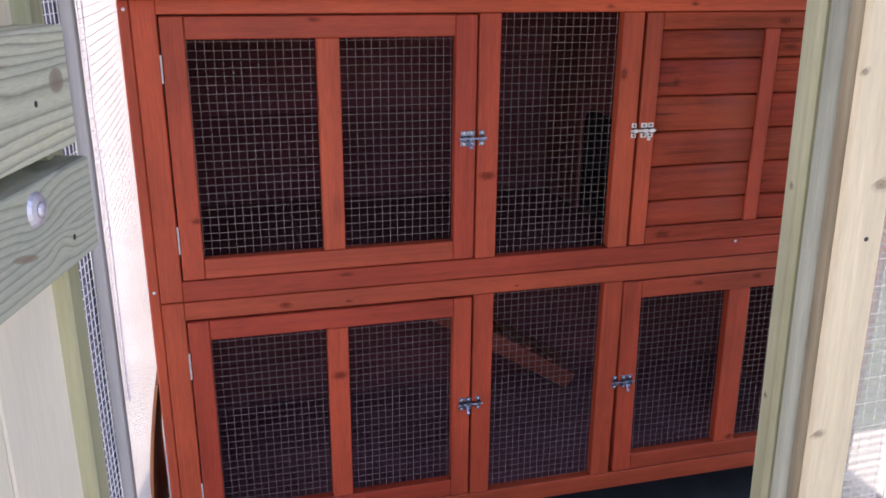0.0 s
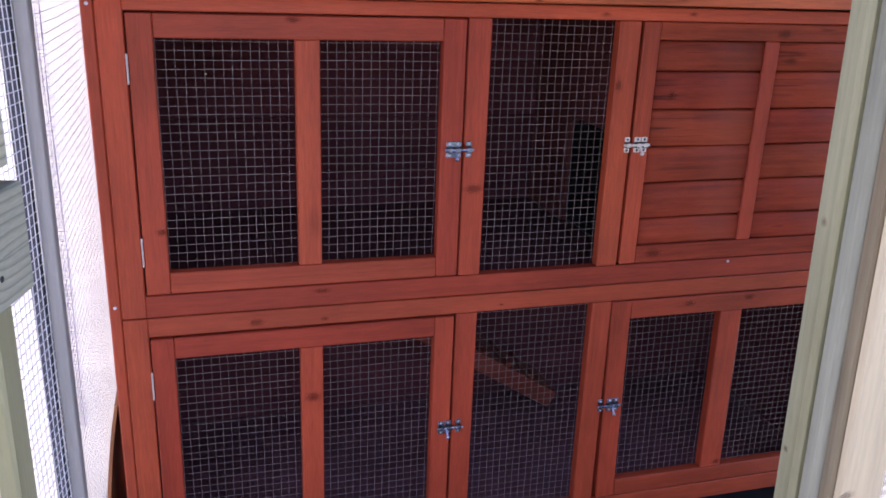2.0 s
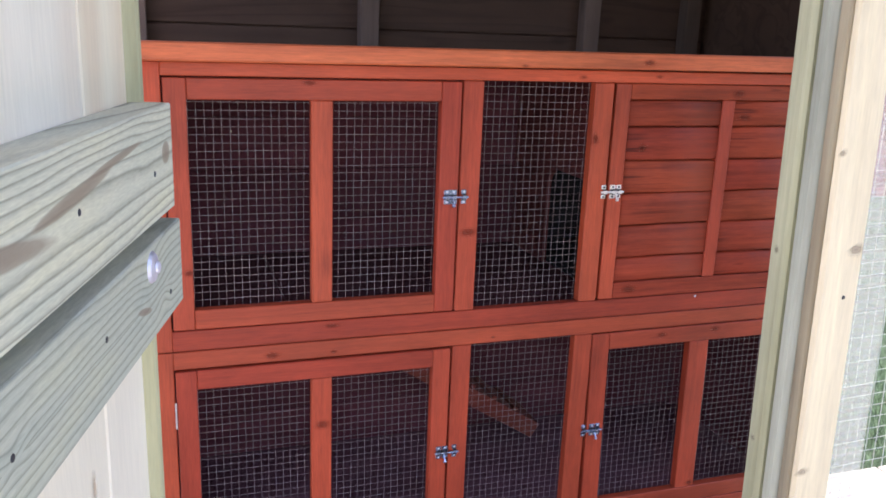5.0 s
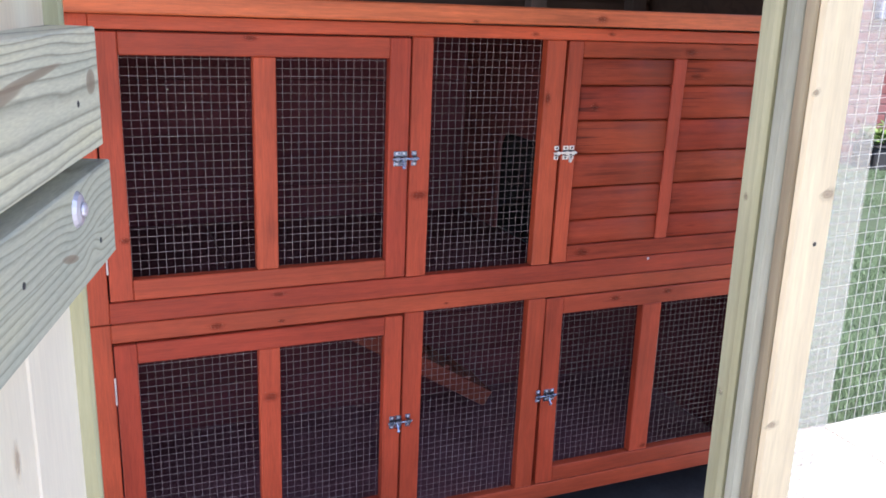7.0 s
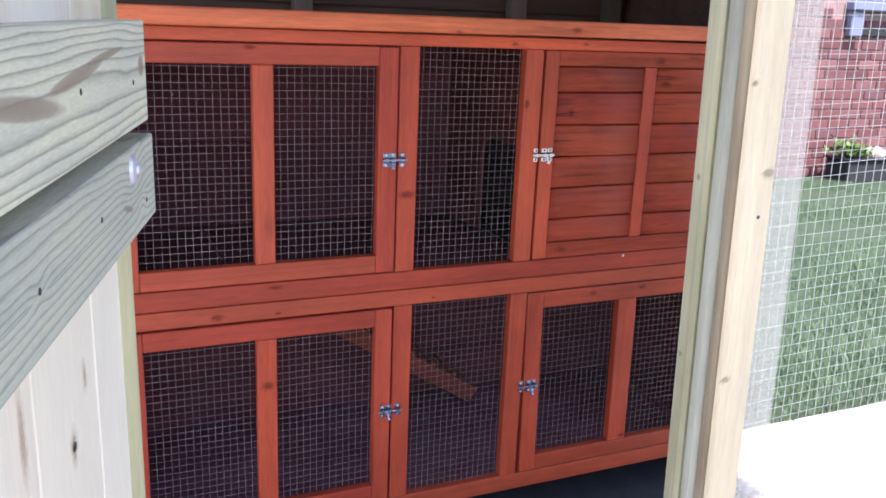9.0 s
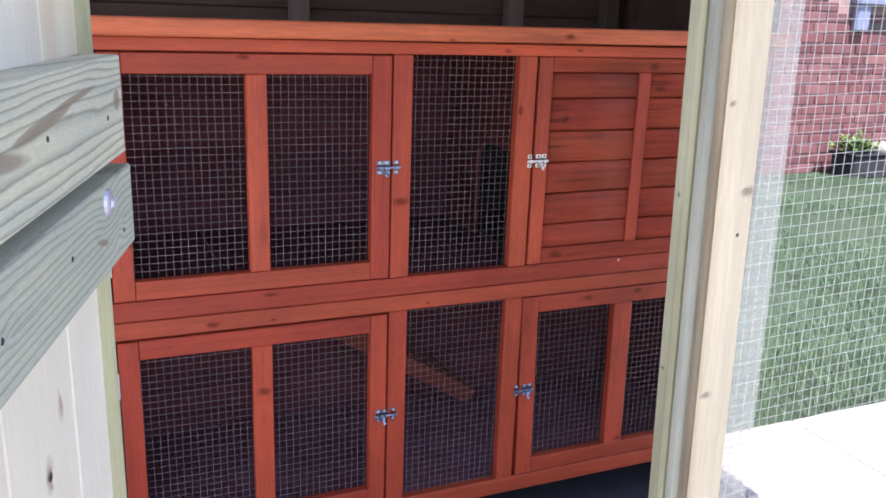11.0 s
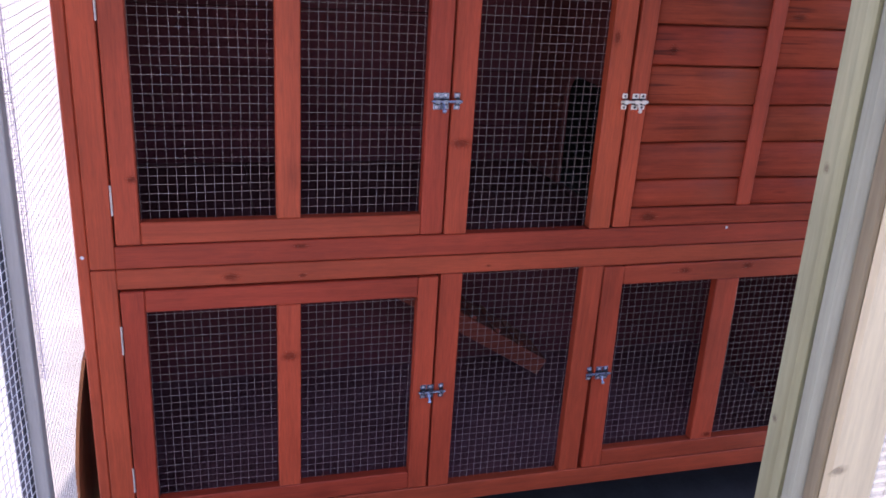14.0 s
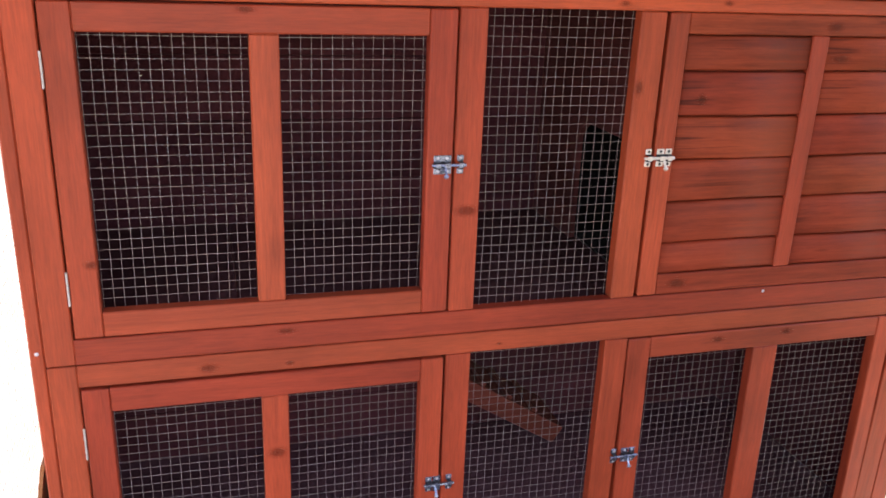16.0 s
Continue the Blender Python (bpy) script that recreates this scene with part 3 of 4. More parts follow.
timber("edge_batten", side_panel, dark_strip, -0.1150, -0.1022, -0.197, -0.176, 0.003, EAVES, c=0.0015, label="slim dark strip at the panel edge")
tagged(wire_grid("wire_mesh", side_panel, -0.745, -0.1885, 0.01, EAVES - 0.002, lambda u, v, w: (-0.0990 + 0.19 * (u + 0.1885) + w, u, v), r=0.00042, seed=4, metal=sunlit_wire), kind="stuff")
tagged(wire_grid("wire_mesh", side_panel, -0.1615, 0.598, 0.01, EAVES - 0.002, lambda u, v, w: (-0.0865 + w, u, v), r=0.00030, seed=5, metal=sky_lit_wire), kind="stuff")
tagged(wire_grid("mesh_fold", side_panel, -0.0836, -0.0735, 0.49, EAVES - 0.002, lambda u, v, w: (u, -0.1635 + w + 0.004 * math.sin(u * 900), v), pitch=0.0042, r=0.00028, wave=0.0012, label="crumpled lilac-grey fold of spare netting", seed=6, metal=lilac_wire), kind="stuff")

# hinge-side jamb
left_jamb = thing("door_jamb", "pale greenish door jamb on the hinge side", "door frame", kind="structure")
timber("post", left_jamb, jamb_wood, -0.062, -0.0185, -0.785, -0.746, 0.003, EAVES, c=0.002)


# ---- open stable door ----
def leaf(name, label, z0, z1, rail_z, ends, seed, rail_wood):
    """Upright boards with a rail across their inner face; local x runs from the hinge outwards, y towards the viewer's side."""
    door = thing(name, label, "door", "stable door leaves")
    door.matrix_world = Matrix(((-0.26, 0.966, 0, -0.003), (-0.966, -0.26, 0, -0.787), (0, 0, 1, 0), (0, 0, 0, 1)))
    rnd = random.Random(seed)
    edges = (-0.004, 0.078, 0.193, 0.308, 0.423, 0.515)
    for a, b in zip(edges, edges[1:]):
        timber("board", door, board_wood, a + 0.0008, b - 0.0008, -0.040, -0.0242 + rnd.uniform(-0.0006, 0.0), z0, z1, c=0.0012)
    for b in edges[1:-1]:
        timber("tongue", door, tan_jamb, b - 0.006, b + 0.006, -0.0370, -0.0275, z0 + 0.002, z1 - 0.002, c=0.001)
    for lo, hi in rail_z:
        bm = box(bmesh.new(), ends, 0.512, -0.024, 0.0, lo, hi, 0.0009)
        for v in bm.verts:
            v.co.z += 0.0012 * math.sin(v.co.x * 9)
        part("rail", bm, rail_wood, door, "grey-green sawn rail with dark growth rings")
    return door


upper_leaf = leaf("door_upper", "open upper stable door of pale boards with sawn rail", 0.9765, 1.58, ((0.980, 1.0445), (1.44, 1.51)), 0.0, 3, upper_rail_wood)
lower_leaf = leaf("door_lower", "open lower stable door of pale boards with sawn rail", 0.03, 0.9735, ((0.9145, 0.970), (0.12, 0.185)), -0.011, 4, lower_rail_wood)
bm = bmesh.new()
dome(bm, (0.058, 0.0, 0.957), (0, 1, 0), 0.0095, 0.003, 16)
dome(bm, (0.058, 0.003, 0.957), (0, 1, 0), 0.004, 0.002, 12)
part("bolt_head", bm, pale_zinc, lower_leaf, "pale zinc bolt head with washer")
for u, zz in ((0.163, 1.013), (0.042, 1.008)):
    part("nail", dome(bmesh.new(), (u, 0.0, zz), (0, 1, 0), 0.0018, 0.0006, 8), dark_steel_shade, upper_leaf)
for u, zz in ((0.246, 0.941), (0.14, 0.945), (0.02, 0.93)):
    part("nail", dome(bmesh.new(), (u, 0.0, zz), (0, 1, 0), 0.0018, 0.0006, 8), dark_steel_shade, lower_leaf)
part("knot", dome(bmesh.new(), (0.135, -0.0241, 0.812), (0, 1, 0), 0.0035, 0.0005, 8), dark_steel_shade, lower_leaf)

for u, zz, w, h in ((0.135, 0.812, 0.009, 0.016), (0.212, 0.858, 0.006, 0.035), (0.105, 0.842, 0.005, 0.014)):
    bm = dome(bmesh.new(), (0, 0, 0), (0, 1, 0), 1.0, 0.0003, 16)
    for v in bm.verts:
        v.co = Vector((u + v.co.x * w + 0.05 * (v.co.z * h), -0.0241 + v.co.y, zz + v.co.z * h))
    part("knot", bm, board_knot, lower_leaf)

# ---- the hutch ----
hutch = thing("rabbit_hutch", "red-stained two-storey wooden rabbit hutch with wire mesh doors", "rabbit hutch")
HX0, HX1, DEPTH, FOOT, MID, TOP = -0.054, 1.318, 0.50, 0.097, 0.5655, 1.0254
T = 0.020

# corner legs and the two front frames
for x0, x1 in ((HX0, -0.0375), (1.2845, HX1)):
    for y0, y1 in ((0.001, 0.034), (DEPTH - 0.034, DEPTH)):
        # Rear posts take the copy that has shade in its colour.
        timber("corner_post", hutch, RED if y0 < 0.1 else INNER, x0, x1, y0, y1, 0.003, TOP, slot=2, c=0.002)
for x0, x1 in ((-0.0368, -0.0026), (1.2460, 1.2838)):
    timber("stile", hutch, RED, x0, x1, 0, T, MID + 0.0008, TOP, slot=2)
    timber("stile", hutch, RED, x0, x1, 0, T, FOOT, MID - 0.0008, slot=2)
timber("rail", hutch, lit_rail, -0.003, 1.2455, 0, T, 1.0045, TOP, label="orange top rail, upper light put into its colour")
timber("rail", hutch, RED, -0.003, 1.2455, 0, T, MID + 0.0008, 0.6005, slot=0)
timber("rail", hutch, RED, -0.003, 1.2455, 0, T, 0.5345, MID - 0.0008, slot=0)
timber("rail", hutch, RED, -0.003, 1.2455, 0, T, FOOT, 0.1325, slot=0)
for z0, z1 in ((0.601, 1.004), (0.133, 0.534)):
    timber("centre_post", hutch, RED, 0.4755, 0.5115, 0, T, z0, z1, slot=2)
    timber("centre_post", hutch, RED, 0.7205, 0.7575, 0, T, z0, z1, slot=2)


def pane_grid(parent, x0, x1, z0, z1, y, seed):
    return wire_grid("wire_mesh", parent, x0 - 0.006, x1 + 0.006, z0 - 0.006, z1 + 0.006, lambda u, v, w: (u, y + w, v), seed=seed, label="galvanised square wire mesh")


pane_grid(hutch, 0.5115, 0.7205, 0.601, 1.004, T - 0.003, 11)
pane_grid(hutch, 0.5115, 0.7205, 0.133, 0.534, T - 0.003, 12)


def bolt(parent, x, z, mirror=False, metal=None, whole=False):
    """Small barrel bolt: back plate, keeper, straps, rod and knob, fixed by screws. whole: the back plate is one piece."""
    s = -1 if mirror else 1
    screw = 1 if metal is warm_zinc else 2
    bm = bmesh.new()
    for lo, hi in ((-0.0175, -0.0075), (-0.0060, 0.0055), (0.0135, 0.0225)):
        back = -0.0013 if hi < 0.01 else -0.0001
        for z0, z1 in ((z - 0.0125, z - 0.0046), (z + 0.0046, z + 0.0125)):
            if not whole or hi > 0.01:
                box(bm, x + s * lo, x + s * hi, -0.0028, back, z0, z1, 0.0009)
        cx = x + s * (lo + hi) / 2
        for zz in (z - 0.0088, z + 0.0088):
            dome(bm, (cx, -0.0028, zz), (0, -1, 0), 0.0021, 0.0007, 10, screw)
        box(bm, cx - 0.0034, cx + 0.0034, -0.0096, -0.0084, z - 0.0030, z + 0.0034, 0.0005)
        # Strap sides in the dark slot paint the shadow along the rod.
        box(bm, cx - 0.0030, cx + 0.0030, -0.0083, -0.0013, z + 0.0032, z + 0.0046, 0.0003, 1)
        box(bm, cx - 0.0030, cx + 0.0030, -0.0083, -0.0013, z - 0.0046, z - 0.0032, 0.0003, 1)
    if whole:
        for z0, z1 in ((z - 0.0125, z - 0.0040), (z + 0.0040, z + 0.0125)):
            box(bm, x - s * 0.0178, x + s * 0.0058, -0.0028, -0.0013, z0, z1, 0.0009)
    # Dark strip behind the rod paints its shadow on the plate.
    box(bm, x - s * 0.0175, x + s * 0.0055, -0.0020, -0.0013, z - 0.0046, z + 0.0046, 0.0002, 1)
    rod(bm, (x - s * 0.0205, -0.0058, z), (x + s * 0.0250, -0.0058, z), 0.0022, 10)
    rod(bm, (x - s * 0.0037, -0.0058, z), (x - s * 0.0037, -0.0146, z - 0.012), 0.0019, 8)
    dome(bm, (x - s * 0.0037, -0.0146, z - 0.012), (0, -0.6, -0.8), 0.0036, 0.0036, 10)
    return part("bolt", bm, (metal or zinc, dark_steel_shade, pale_zinc), parent, "small zinc barrel bolt")


def hinge(parent, x, z0, z1):
    bm = bmesh.new()
    rod(bm, (x, -0.0022, z0), (x, -0.0022, z1), 0.0009, 8)
    n = 5
    for i in range(n):
        a, b = z0 + (z1 - z0) * i / n, z0 + (z1 - z0) * (i + 1) / n
        rod(bm, (x, -0.0022, a + 0.0006), (x, -0.0022, b - 0.0006), 0.0014, 10)
    return part("hinge", bm, dull_zinc, parent, "narrow zinc butt hinge")


def mesh_door(name, label, x0, x1, z0, z1, sl, sr, ml, mr, rail, seed):
    """Frame of two stiles, two rails and a middle bar round two wire panes. sl, sr: stile edges; ml, mr: bar edges."""
    bm = bmesh.new()
    box(bm, x0, sl, -0.0012, T - 0.002, z0, z1, slot=2)
    door = part(name, bm, RED, hutch, label)
    timber("stile", door, RED, sr, x1, -0.0012, T - 0.002, z0, z1, slot=2)
    timber("rail", door, RED, sl + 0.0003, sr - 0.0003, -0.0008, T - 0.002, z1 - rail, z1, slot=0)
    timber("rail", door, RED, sl + 0.0003, sr - 0.0003, -0.0008, T - 0.002, z0, z0 + rail, slot=0)
    timber("middle_bar", door, RED, ml, mr, -0.0006, T - 0.002, z0 + rail + 0.0003, z1 - rail - 0.0003, slot=2)
    pane_grid(door, sl, ml, z0 + rail, z1 - rail, T - 0.0015, seed)
    pane_grid(door, mr, sr, z0 + rail, z1 - rail, T - 0.0015, seed + 1)
    return door


upper_door = mesh_door("mesh_door", "upper red-stained door with two wire panes", 0.0, 0.4722, 0.6025, 1.0020, 0.0335, 0.4375, 0.2215, 0.256, 0.0325, 21)
lower_door = mesh_door("mesh_door", "lower red-stained door with two wire panes", -0.0005, 0.4715, 0.135, 0.5305, 0.0325, 0.439, 0.221, 0.256, 0.0335, 31)
right_door = mesh_door("mesh_door", "lower red-stained door with two wire panes", 0.7625, 1.243, 0.135, 0.5320, 0.799, 1.213, 0.982, 1.027, 0.0335, 41)
for o in (right_door, *right_door.children):
    for v in o.data.vertices:
        v.co.x += 0.02 * (0.333 - v.co.z)
for d, x, zz in ((upper_door, -0.0015, (0.908, 0.949)), (upper_door, -0.0012, (0.647, 0.691)), (lower_door, -0.002, (0.432, 0.478)), (lower_door, -0.002, (0.19, 0.235))):
    hinge(d, x, *zz)
bolt(upper_door, 0.4645, 0.8085, whole=True)
bolt(lower_door, 0.4685, 0.3255)
bolt(right_door, 0.773, 0.332, True)

rod_bm = rod(bmesh.new(), (0.0985, 0.0195, 0.9190), (0.1005, 0.0180, 0.9200), 0.0005, 6)
part("straw_fleck", rod_bm, plain("straw", (0.75, 0.66, 0.45), 0.8), upper_door, "pale straw fleck caught in the wire")

# boarded nest-box door
bm = bmesh.new()
box(bm, 0.7625, 0.7915, -0.0012, T - 0.002, 0.6025, 1.0035, slot=2)
nest_door = part("nest_door", bm, RED, hutch, "boarded red-stained nest-box door")
timber("stile", nest_door, RED, 1.2140, 1.243, -0.0012, T - 0.002, 0.6025, 1.0035, slot=2)
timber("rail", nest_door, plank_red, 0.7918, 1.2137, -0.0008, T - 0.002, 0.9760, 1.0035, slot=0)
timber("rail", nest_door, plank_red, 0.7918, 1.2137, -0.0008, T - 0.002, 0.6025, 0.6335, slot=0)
rnd = random.Random(8)
edges = (0.634, 0.6815, 0.7435, 0.8045, 0.8655, 0.9275, 0.9757)
for i, (a, b) in enumerate(zip(edges, edges[1:])):
    for x0, x1 in ((0.792, 0.9875), (1.0155, 1.2136)):
        bm = bmesh.new()
        lo, hi, sag = a + 0.0008, b - 0.0012, rnd.uniform(-0.0008, 0.0008)
        outline = [(0.012, lo), (0.0046, lo), (0.0024, lo + 0.0010), (0.0014, lo + 0.0032), (0.0018, (lo + hi) / 2), (0.0026, hi - 0.0034), (0.0048, hi - 0.0009), (0.0090, hi), (0.012, hi)]
        ends = [[bm.verts.new((x, y, zz + sag * (1 if x == x0 else -1))) for y, zz in outline] for x in (x0, (x0 + x1) / 2, x1)]
        for p, q in zip(ends, ends[1:]):
            for k in range(len(outline)):
                bm.faces.new((p[k], p[(k + 1) % len(outline)], q[(k + 1) % len(outline)], q[k])).smooth = 0 < k < 7
        bm.faces.new(ends[0][::-1])
        bm.faces.new(ends[-1])
        bmesh.ops.recalc_face_normals(bm, faces=bm.faces)
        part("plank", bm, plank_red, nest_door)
timber("backing", nest_door, RED, 0.792, 1.2136, 0.0165, 0.019, 0.634, 0.9757, slot=0, c=0.0005)
timber("middle_bar", nest_door, RED, 0.9878, 1.0152, -0.0006, 0.012, 0.634, 0.9757, slot=2)
bolt(nest_door, 0.7705, 0.8095, True, warm_zinc)

# screws and knots
for x, y, zz in ((-0.0455, 0.001, 0.5855), (-0.0455, 0.001, 1.012), (1.301, 0.001, 0.5855), (0.978, 0.0, 0.5945)):
    part("screw", dome(bmesh.new(), (x, y, zz), (0, -1, 0), 0.0027, 0.0008, 10), pale_zinc, hutch)


def knot(parent, x, y, zz, w, h):
    """A thin oval of knotted wood, flush on a face that looks to the front."""
    bm = dome(bmesh.new(), (0, 0, 0), (0, -1, 0), 1.0, 0.0003, 18)
    for v in bm.verts:
        v.co = Vector((x + v.co.x * w * 1.2 * (1 + 0.15 * math.sin(5 * v.co.z + x * 40)), y + v.co.y, zz + v.co.z * h * (1 + 0.12 * math.sin(4 * v.co.x + zz * 60))))
    part("knot", bm, knot_wood, parent)


for x, y, zz, w, h in ((0.219, -0.0008, 0.9965, 0.012, 0.0058), (0.256, 0.0, 0.5910, 0.014, 0.006), (0.240, -0.0006, 0.409, 0.014, 0.012), (0.825, -0.0008, 0.619, 0.016, 0.011),
                       (0.494, 0.0, 0.745, 0.017, 0.010), (0.155, 0.0, 0.547, 0.014, 0.008), (0.259, 0.0, 0.544, 0.007, 0.004), (0.911, -0.0008, 0.519, 0.014, 0.007), (1.035, -0.0008, 0.522, 0.012, 0.007),
                       (0.027, -0.0012, 0.698, 0.008, 0.008), (0.7275, 0.0, 0.905, 0.007, 0.016), (1.020, -0.0008, 0.988, 0.014, 0.009), (1.019, -0.0006, 0.178, 0.010, 0.009),
                       (0.553, 0.0, 0.545, 0.005, 0.003), (0.695, 0.0, 1.013, 0.009, 0.005), (0.846, 0.0, 1.016, 0.008, 0.005)):
    knot(hutch, x, y, zz, w, h)

# roof, cap board, sides, back, floors
bm = box(bmesh.new(), -0.083, 1.338, -0.004, 0.54, 1.0285, 1.0500, 0.002)
for v in bm.verts:
    v.co.z -= 0.05 * max(0.0, v.co.y)
part("roof", bm, felt, hutch, "dark felted lid")
bm = box(bmesh.new(), -0.083, 1.338, -0.0260, -0.0045, 1.0265, 1.0545, 0.0025)
for v in bm.verts:
    v.co.z += 0.0028 * v.co.x
part("cap_board", bm, cap_pine, hutch, "paler orange cap board along the roof edge")
knot(nest_door, 1.040, 0.0012, 0.9445, 0.018, 0.008)
knot(nest_door, 0.826, 0.0016, 0.889, 0.008, 0.010)
knot(hutch, 0.8075, -0.0262, 1.0415, 0.012, 0.008)
knot(hutch, 0.572, -0.0262, 1.031, 0.007, 0.004)
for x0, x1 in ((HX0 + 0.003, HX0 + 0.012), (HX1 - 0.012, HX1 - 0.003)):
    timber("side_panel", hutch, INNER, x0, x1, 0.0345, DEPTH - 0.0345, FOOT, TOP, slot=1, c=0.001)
timber("side_board", hutch, RED, HX0 + 0.0005, HX0 + 0.0028, 0.0345, DEPTH - 0.0345, FOOT, TOP, slot=1, c=0.0005)
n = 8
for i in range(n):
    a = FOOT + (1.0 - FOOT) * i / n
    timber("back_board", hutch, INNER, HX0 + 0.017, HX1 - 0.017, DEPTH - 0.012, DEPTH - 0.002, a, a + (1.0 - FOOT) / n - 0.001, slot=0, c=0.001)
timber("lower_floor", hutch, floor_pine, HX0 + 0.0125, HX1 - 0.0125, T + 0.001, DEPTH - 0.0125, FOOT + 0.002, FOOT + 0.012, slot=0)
timber("upper_floor", hutch, shaded_floor, 0.20, HX1 - 0.0125, T + 0.001, DEPTH - 0.0125, MID + 0.012, MID + 0.022, slot=0)
timber("upper_floor", hutch, shaded_floor, HX0 + 0.0125, 0.199, T + 0.001, DEPTH - 0.0125, MID + 0.012, MID + 0.022, slot=0)

# partition with the arched pop hole into the nest box
PX, HY0, HY1, HZ0, HZ1 = 0.790, T + 0.004, 0.308, MID + 0.0225, 0.803
bm = bmesh.new()
box(bm, PX, PX + 0.010, T + 0.001, HY0, HZ0, HZ1, 0.0)
box(bm, PX, PX + 0.010, HY1, DEPTH - 0.013, HZ0, HZ1, 0.0)
box(bm, PX, PX + 0.010, T + 0.001, DEPTH - 0.013, HZ1, 1.004, 0.0)
R = 0.045
for corner, way in ((HY0, 1), (HY1, -1)):
    arc = [(corner + way * (R - R * math.cos(a)), HZ1 - R + R * math.sin(a)) for a in np.linspace(0, math.pi / 2, 7)]
    front, rear = ([bm.verts.new((x, y, zz)) for y, zz in [(corner, HZ1)] + arc] for x in (PX, PX + 0.010))
    for k in range(1, 7):
        bm.faces.new((front[0], front[k], front[k + 1]))
        bm.faces.new((rear[0], rear[k + 1], rear[k]))
        bm.faces.new((front[k], rear[k], rear[k + 1], front[k + 1]))
bmesh.ops.recalc_face_normals(bm, faces=bm.faces)
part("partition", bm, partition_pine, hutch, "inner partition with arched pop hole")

# added near-black sheets that put the nest box's inner darkness into colour
timber("nest_lining", hutch, nest_shade, PX + 0.012, HX1 - 0.013, DEPTH - 0.0165, DEPTH - 0.0125, MID + 0.0225, 1.0, c=0.0005)
timber("nest_lining", hutch, nest_shade, HX1 - 0.0165, HX1 - 0.0125, T + 0.002, DEPTH - 0.017, MID + 0.0225, 1.0, c=0.0005)
timber("nest_floor", hutch, nest_shade, PX + 0.012, HX1 - 0.017, T + 0.002, DEPTH - 0.017, MID + 0.0222, MID + 0.0262, c=0.0005)

# ramp between the storeys, with grip slats
ang = math.atan2(0.43, 0.68)
turn = Matrix.Translation((0.15, 0, 0.598)) @ Matrix.Rotation(ang, 4, "Y")
ramp_board = part("ramp", box(bmesh.new(), 0.058, 0.81, 0.345, 0.475, -0.040, 0.0, 0.002, 0, turn), ramp_pine, hutch, "red-brown sloping wooden ramp, inner shade in its colour")
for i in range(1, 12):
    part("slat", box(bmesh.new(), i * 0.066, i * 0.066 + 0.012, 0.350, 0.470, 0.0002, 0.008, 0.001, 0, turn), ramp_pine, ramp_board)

# bowed brown board standing between hutch and wire
bowed = thing("bowed_board", "bowed brown board leaning beside the hutch on the floor", "board")
bm = bmesh.new()
rows = []
for i in range(13):
    s = i / 12
    zz = 0.003 + 0.42 * s
    xx = -0.0862 + 0.028 * max(0.0, (s - 0.40) / 0.6) ** 1.7
    rows.append([bm.verts.new((xx + dx, yy, zz)) for dx, yy in ((-0.0025, 0.008), (0.0025, 0.008), (0.0025, 0.27), (-0.0025, 0.27))])
for a, b in zip(rows, rows[1:]):
    for k in range(4):
        bm.faces.new((a[k], a[(k + 1) % 4], b[(k + 1) % 4], b[k]))
bm.faces.new(rows[0][::-1])
bm.faces.new(rows[-1])
part("panel", bm, brown_board, bowed)

# ---- garden beyond the wire ----
house = thing("house", "red brick house with a blue-grey window sill", "house")
HY = 3.42
timber("wall", house, mortar, 2.5, 11.0, HY + 0.006, HY + 0.30, -0.04, 5.0, c=0.005)
timber("window_frame", house, blue_paint, 5.36, 7.1, HY - 0.012, HY + 0.005, 1.30, 2.4, c=0.01)
timber("window_pane", house, glass_dark, 5.44, 7.02, HY - 0.016, HY - 0.0125, 1.37, 2.32, c=0.002)
timber("window_sill", house, blue_paint, 5.30, 7.2, HY - 0.09, HY + 0.004, 1.225, 1.297, c=0.012, label="blue-grey painted sill")
timber("bracket", house, blue_paint, 5.33, 5.46, HY - 0.06, HY - 0.004, 1.04, 1.2245, c=0.008)
timber("vent", house, trough_plastic, 5.48, 6.9, HY - 0.02, HY - 0.004, 1.045, 1.105, c=0.006, label="dark band across the bricks below the sill")
bm = bmesh.new()
box(bm, 2.2, 11.3, HY - 0.25, HY + 0.1, 5.002, 5.12, 0.02)
for k in range(14):
    box(bm, 2.2, 11.3, HY - 0.25 + k * 0.28, HY + 0.10 + k * 0.28, 5.125 + k * 0.16, 5.16 + k * 0.16, 0.01)
part("roof", bm, tile_roof, house)

trough = thing("plant_trough", "black plastic trough with green plants by the brick wall", "planter", at=(5.42, 3.17, 0))
bm = bmesh.new()
box(bm, -0.22, 0.22, -0.11, 0.11, -0.02, 0.15, 0.012)
for v in bm.verts:
    v.co.x *= 1 + 0.5 * max(0, v.co.z) * 0.5
box(bm, -0.24, 0.24, -0.13, 0.13, 0.1505, 0.165, 0.005)
part("trough", bm, trough_plastic, trough)
bm = bmesh.new()
rnd = random.Random(5)
for _ in range(420):
    cx, cy, cz = rnd.gauss(-0.12, 0.07), rnd.uniform(-0.11, 0.11), 0.17 + abs(rnd.gauss(0, 0.05))
    a, ln, w = rnd.uniform(0, 6.28), rnd.uniform(0.025, 0.06), rnd.uniform(0.008, 0.016)
    d, s_ = Vector((math.cos(a), math.sin(a), rnd.uniform(0.0, 0.9))), Vector((-math.sin(a), math.cos(a), 0))
    p = Vector((cx, cy, cz))
    bm.faces.new([bm.verts.new(q) for q in (p, p + d * ln * 0.5 + s_ * w, p + d * ln, p + d * ln * 0.5 - s_ * w)])
part("foliage", bm, plant_leaf, trough)
bm = bmesh.new()
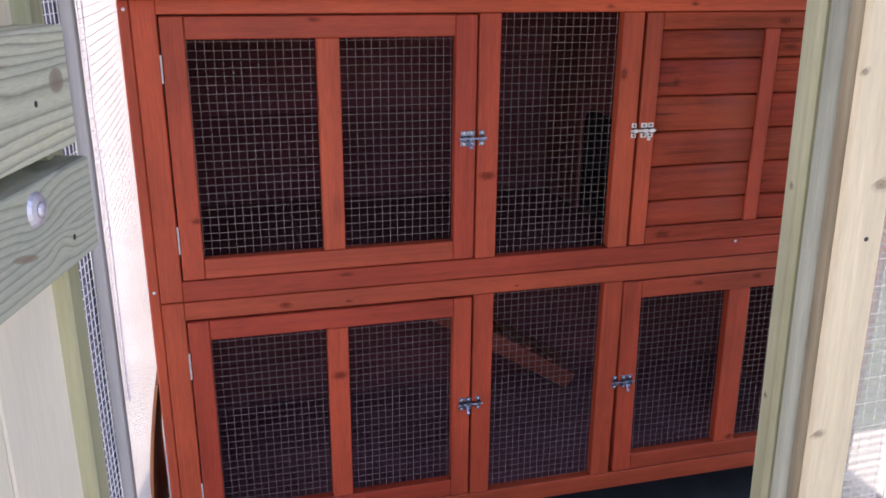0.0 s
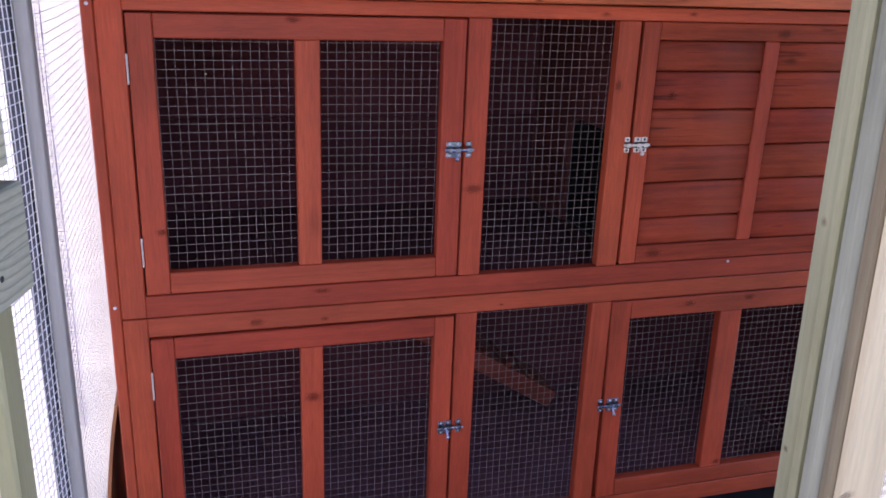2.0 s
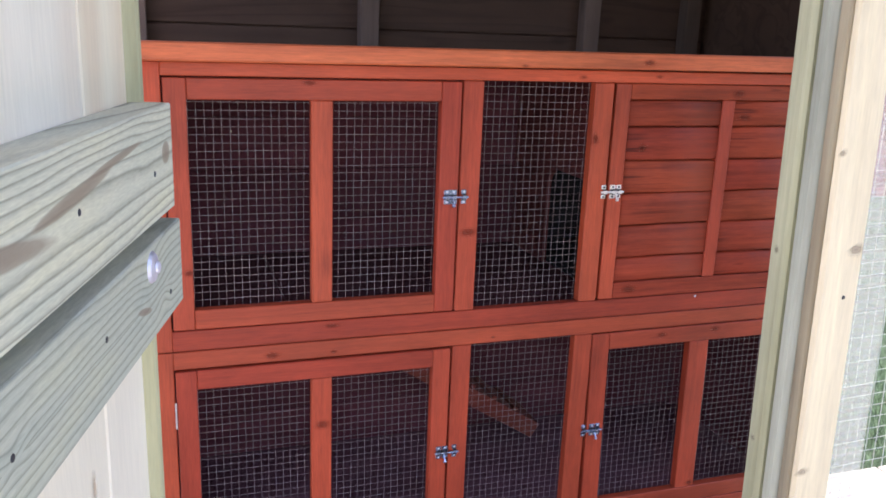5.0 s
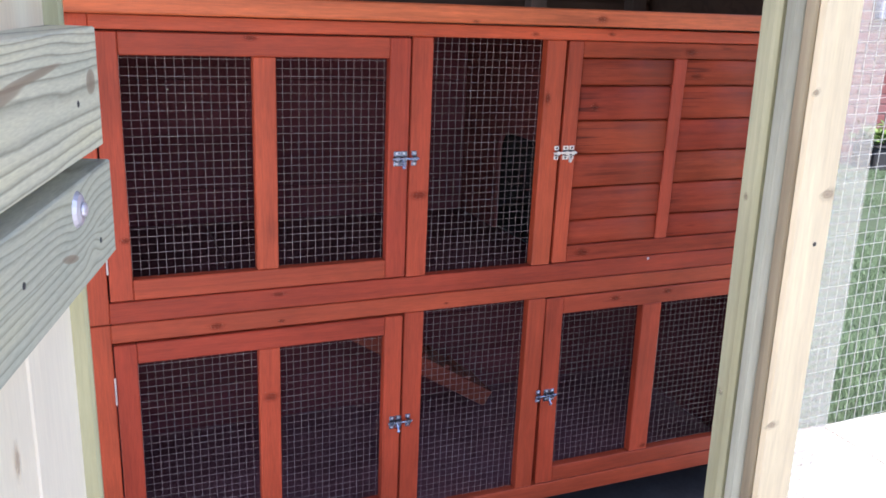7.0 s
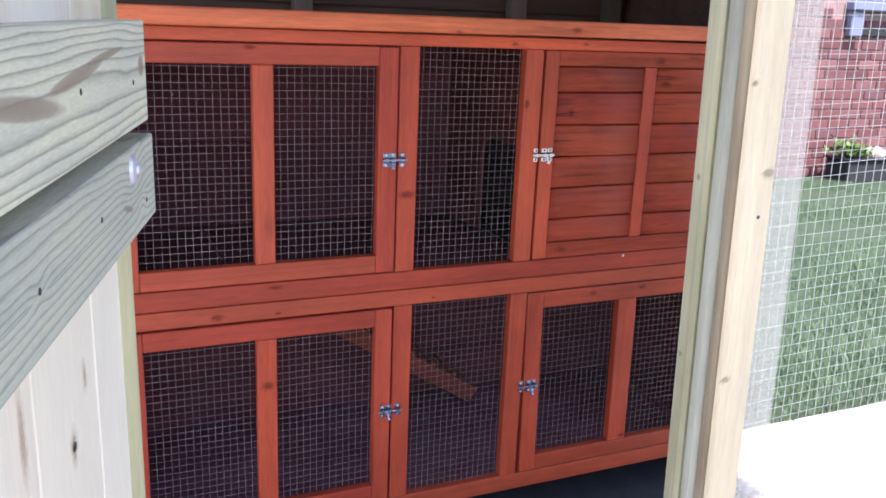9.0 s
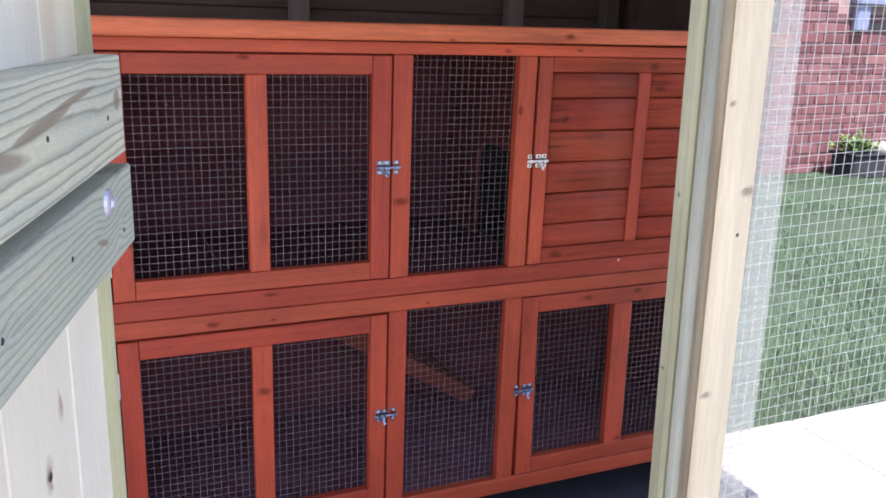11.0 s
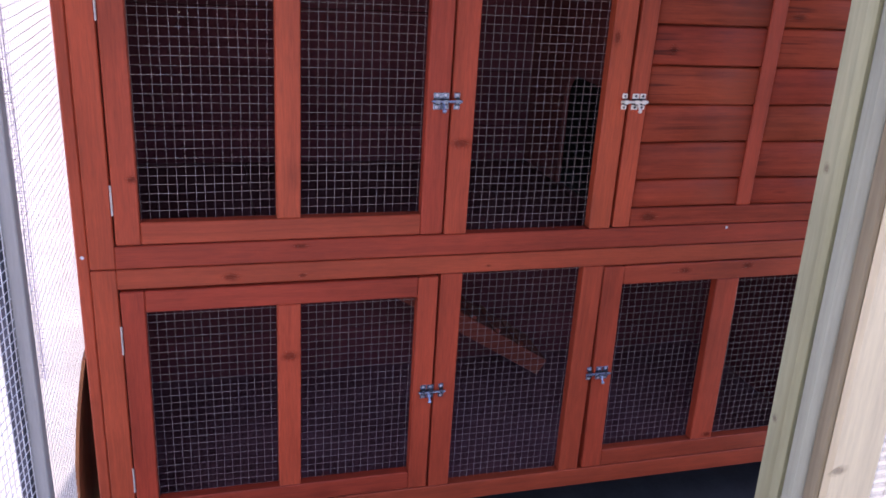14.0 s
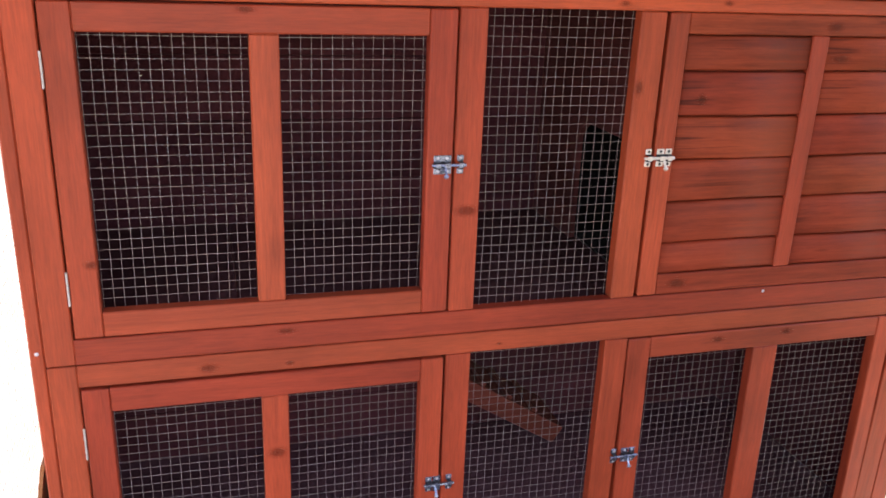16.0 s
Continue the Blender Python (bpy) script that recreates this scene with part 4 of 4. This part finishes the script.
for _ in range(5):
    bmesh.ops.create_icosphere(bm, subdivisions=2, radius=rnd.uniform(0.035, 0.06), matrix=Matrix.Translation((rnd.uniform(0.0, 0.21), rnd.uniform(-0.06, 0.06), 0.185)))
for v in bm.verts:
    v.co += 0.014 * Vector(noise.noise_vector(v.co * 22))
part("stones", bm, stone, trough, "pale rough stones")

# ---- pieces: bricks and slabs ----
BL, BH, J = 0.215, 0.065, 0.010
brick_mesh = bpy.data.meshes.new("brick")
b_ = box(bmesh.new(), 0, BL, 0, 0.012, 0, BH, 0.004)
b_.to_mesh(brick_mesh)
b_.free()
brick_mesh.materials.append(brick_clay)
wall_ob = [o for o in house.children if o.name.startswith("wall")][0]
far = bmesh.new()
rnd = random.Random(2)
for row in range(40):
    zz = -0.03 + row * (BH + J)
    for col in range(38):
        x = 2.5 + col * (BL + J) + (0.1125 if row % 2 else 0)
        if x + BL > 5.30 and x < 7.2 and zz + BH > 1.22 and zz < 2.42:
            continue
        if x + BL > 11.0:
            continue
        y = HY - 0.005 + rnd.uniform(-0.0015, 0.0015)
        if 4.4 < x < 7.0 and zz < 1.35:
            o = new("brick", brick_mesh)
            o.location, o.parent = (x, y, zz), wall_ob
        else:
            box(far, x, x + BL, y, y + 0.0105, zz, zz + BH, 0.003)
tagged(part("brickwork", far, brick_clay, wall_ob), kind="stuff")

pavement = tagged(finish("pavement", box(box(bmesh.new(), -6.0, 1.16, -6.0, 0.205, -0.09, -0.012, 0.003), 1.1605, 7.0, -0.46, 0.205, -0.09, -0.012, 0.003), mortar), "pale concrete paving slabs, bright in the sun", "paving", kind="structure")
SX, SY = 0.60, 0.33
slab_mesh = bpy.data.meshes.new("slab")
b_ = box(bmesh.new(), 0.003, SX - 0.003, 0.003, SY - 0.003, -0.035, 0.0, 0.004)
b_.to_mesh(slab_mesh)
b_.free()
slab_mesh.materials.append(slab_stone)
rest = bmesh.new()
for i in range(-9, 9):
    for j in range(-17, 1):
        x, y = 1.76 + i * SX, 0.20 - SY + j * SY
        if x > 1.0 and y < -0.5:
            continue
        if x + SX > FLOOR_LEFT - 0.005 and x < RIGHT + 0.03 and y + SY > FRONT and y < BACK:
            if x < FLOOR_LEFT - 0.005 or x + SX > RIGHT + 0.03 or y < FRONT:
                cx0, cx1 = (x, min(x + SX, FLOOR_LEFT - 0.004)) if x < FLOOR_LEFT else (max(x, RIGHT + 0.004), x + SX)
                if y < FRONT - 0.02:
                    box(rest, x + 0.003, x + SX - 0.003, y + 0.003, FRONT + 0.015, -0.035, 0.0, 0.004)
                elif cx1 - cx0 > 0.02:
                    box(rest, cx0 + 0.003, cx1 - 0.003, y + 0.003, y + SY - 0.003, -0.035, 0.0, 0.004)
            continue
        o = new("slab", slab_mesh)
        o.location, o.parent = (x, y, rnd.uniform(-0.002, 0.001)), pavement
tagged(part("cut_slabs", rest, slab_stone, pavement), kind="stuff")
yard = tagged(finish("yard", box(bmesh.new(), -160.0, LEFT + 0.056, 0.21, 160.0, -0.09, -0.004, 0.003), slab_stone), "pale bare concrete yard beside the run", "yard", kind="structure")
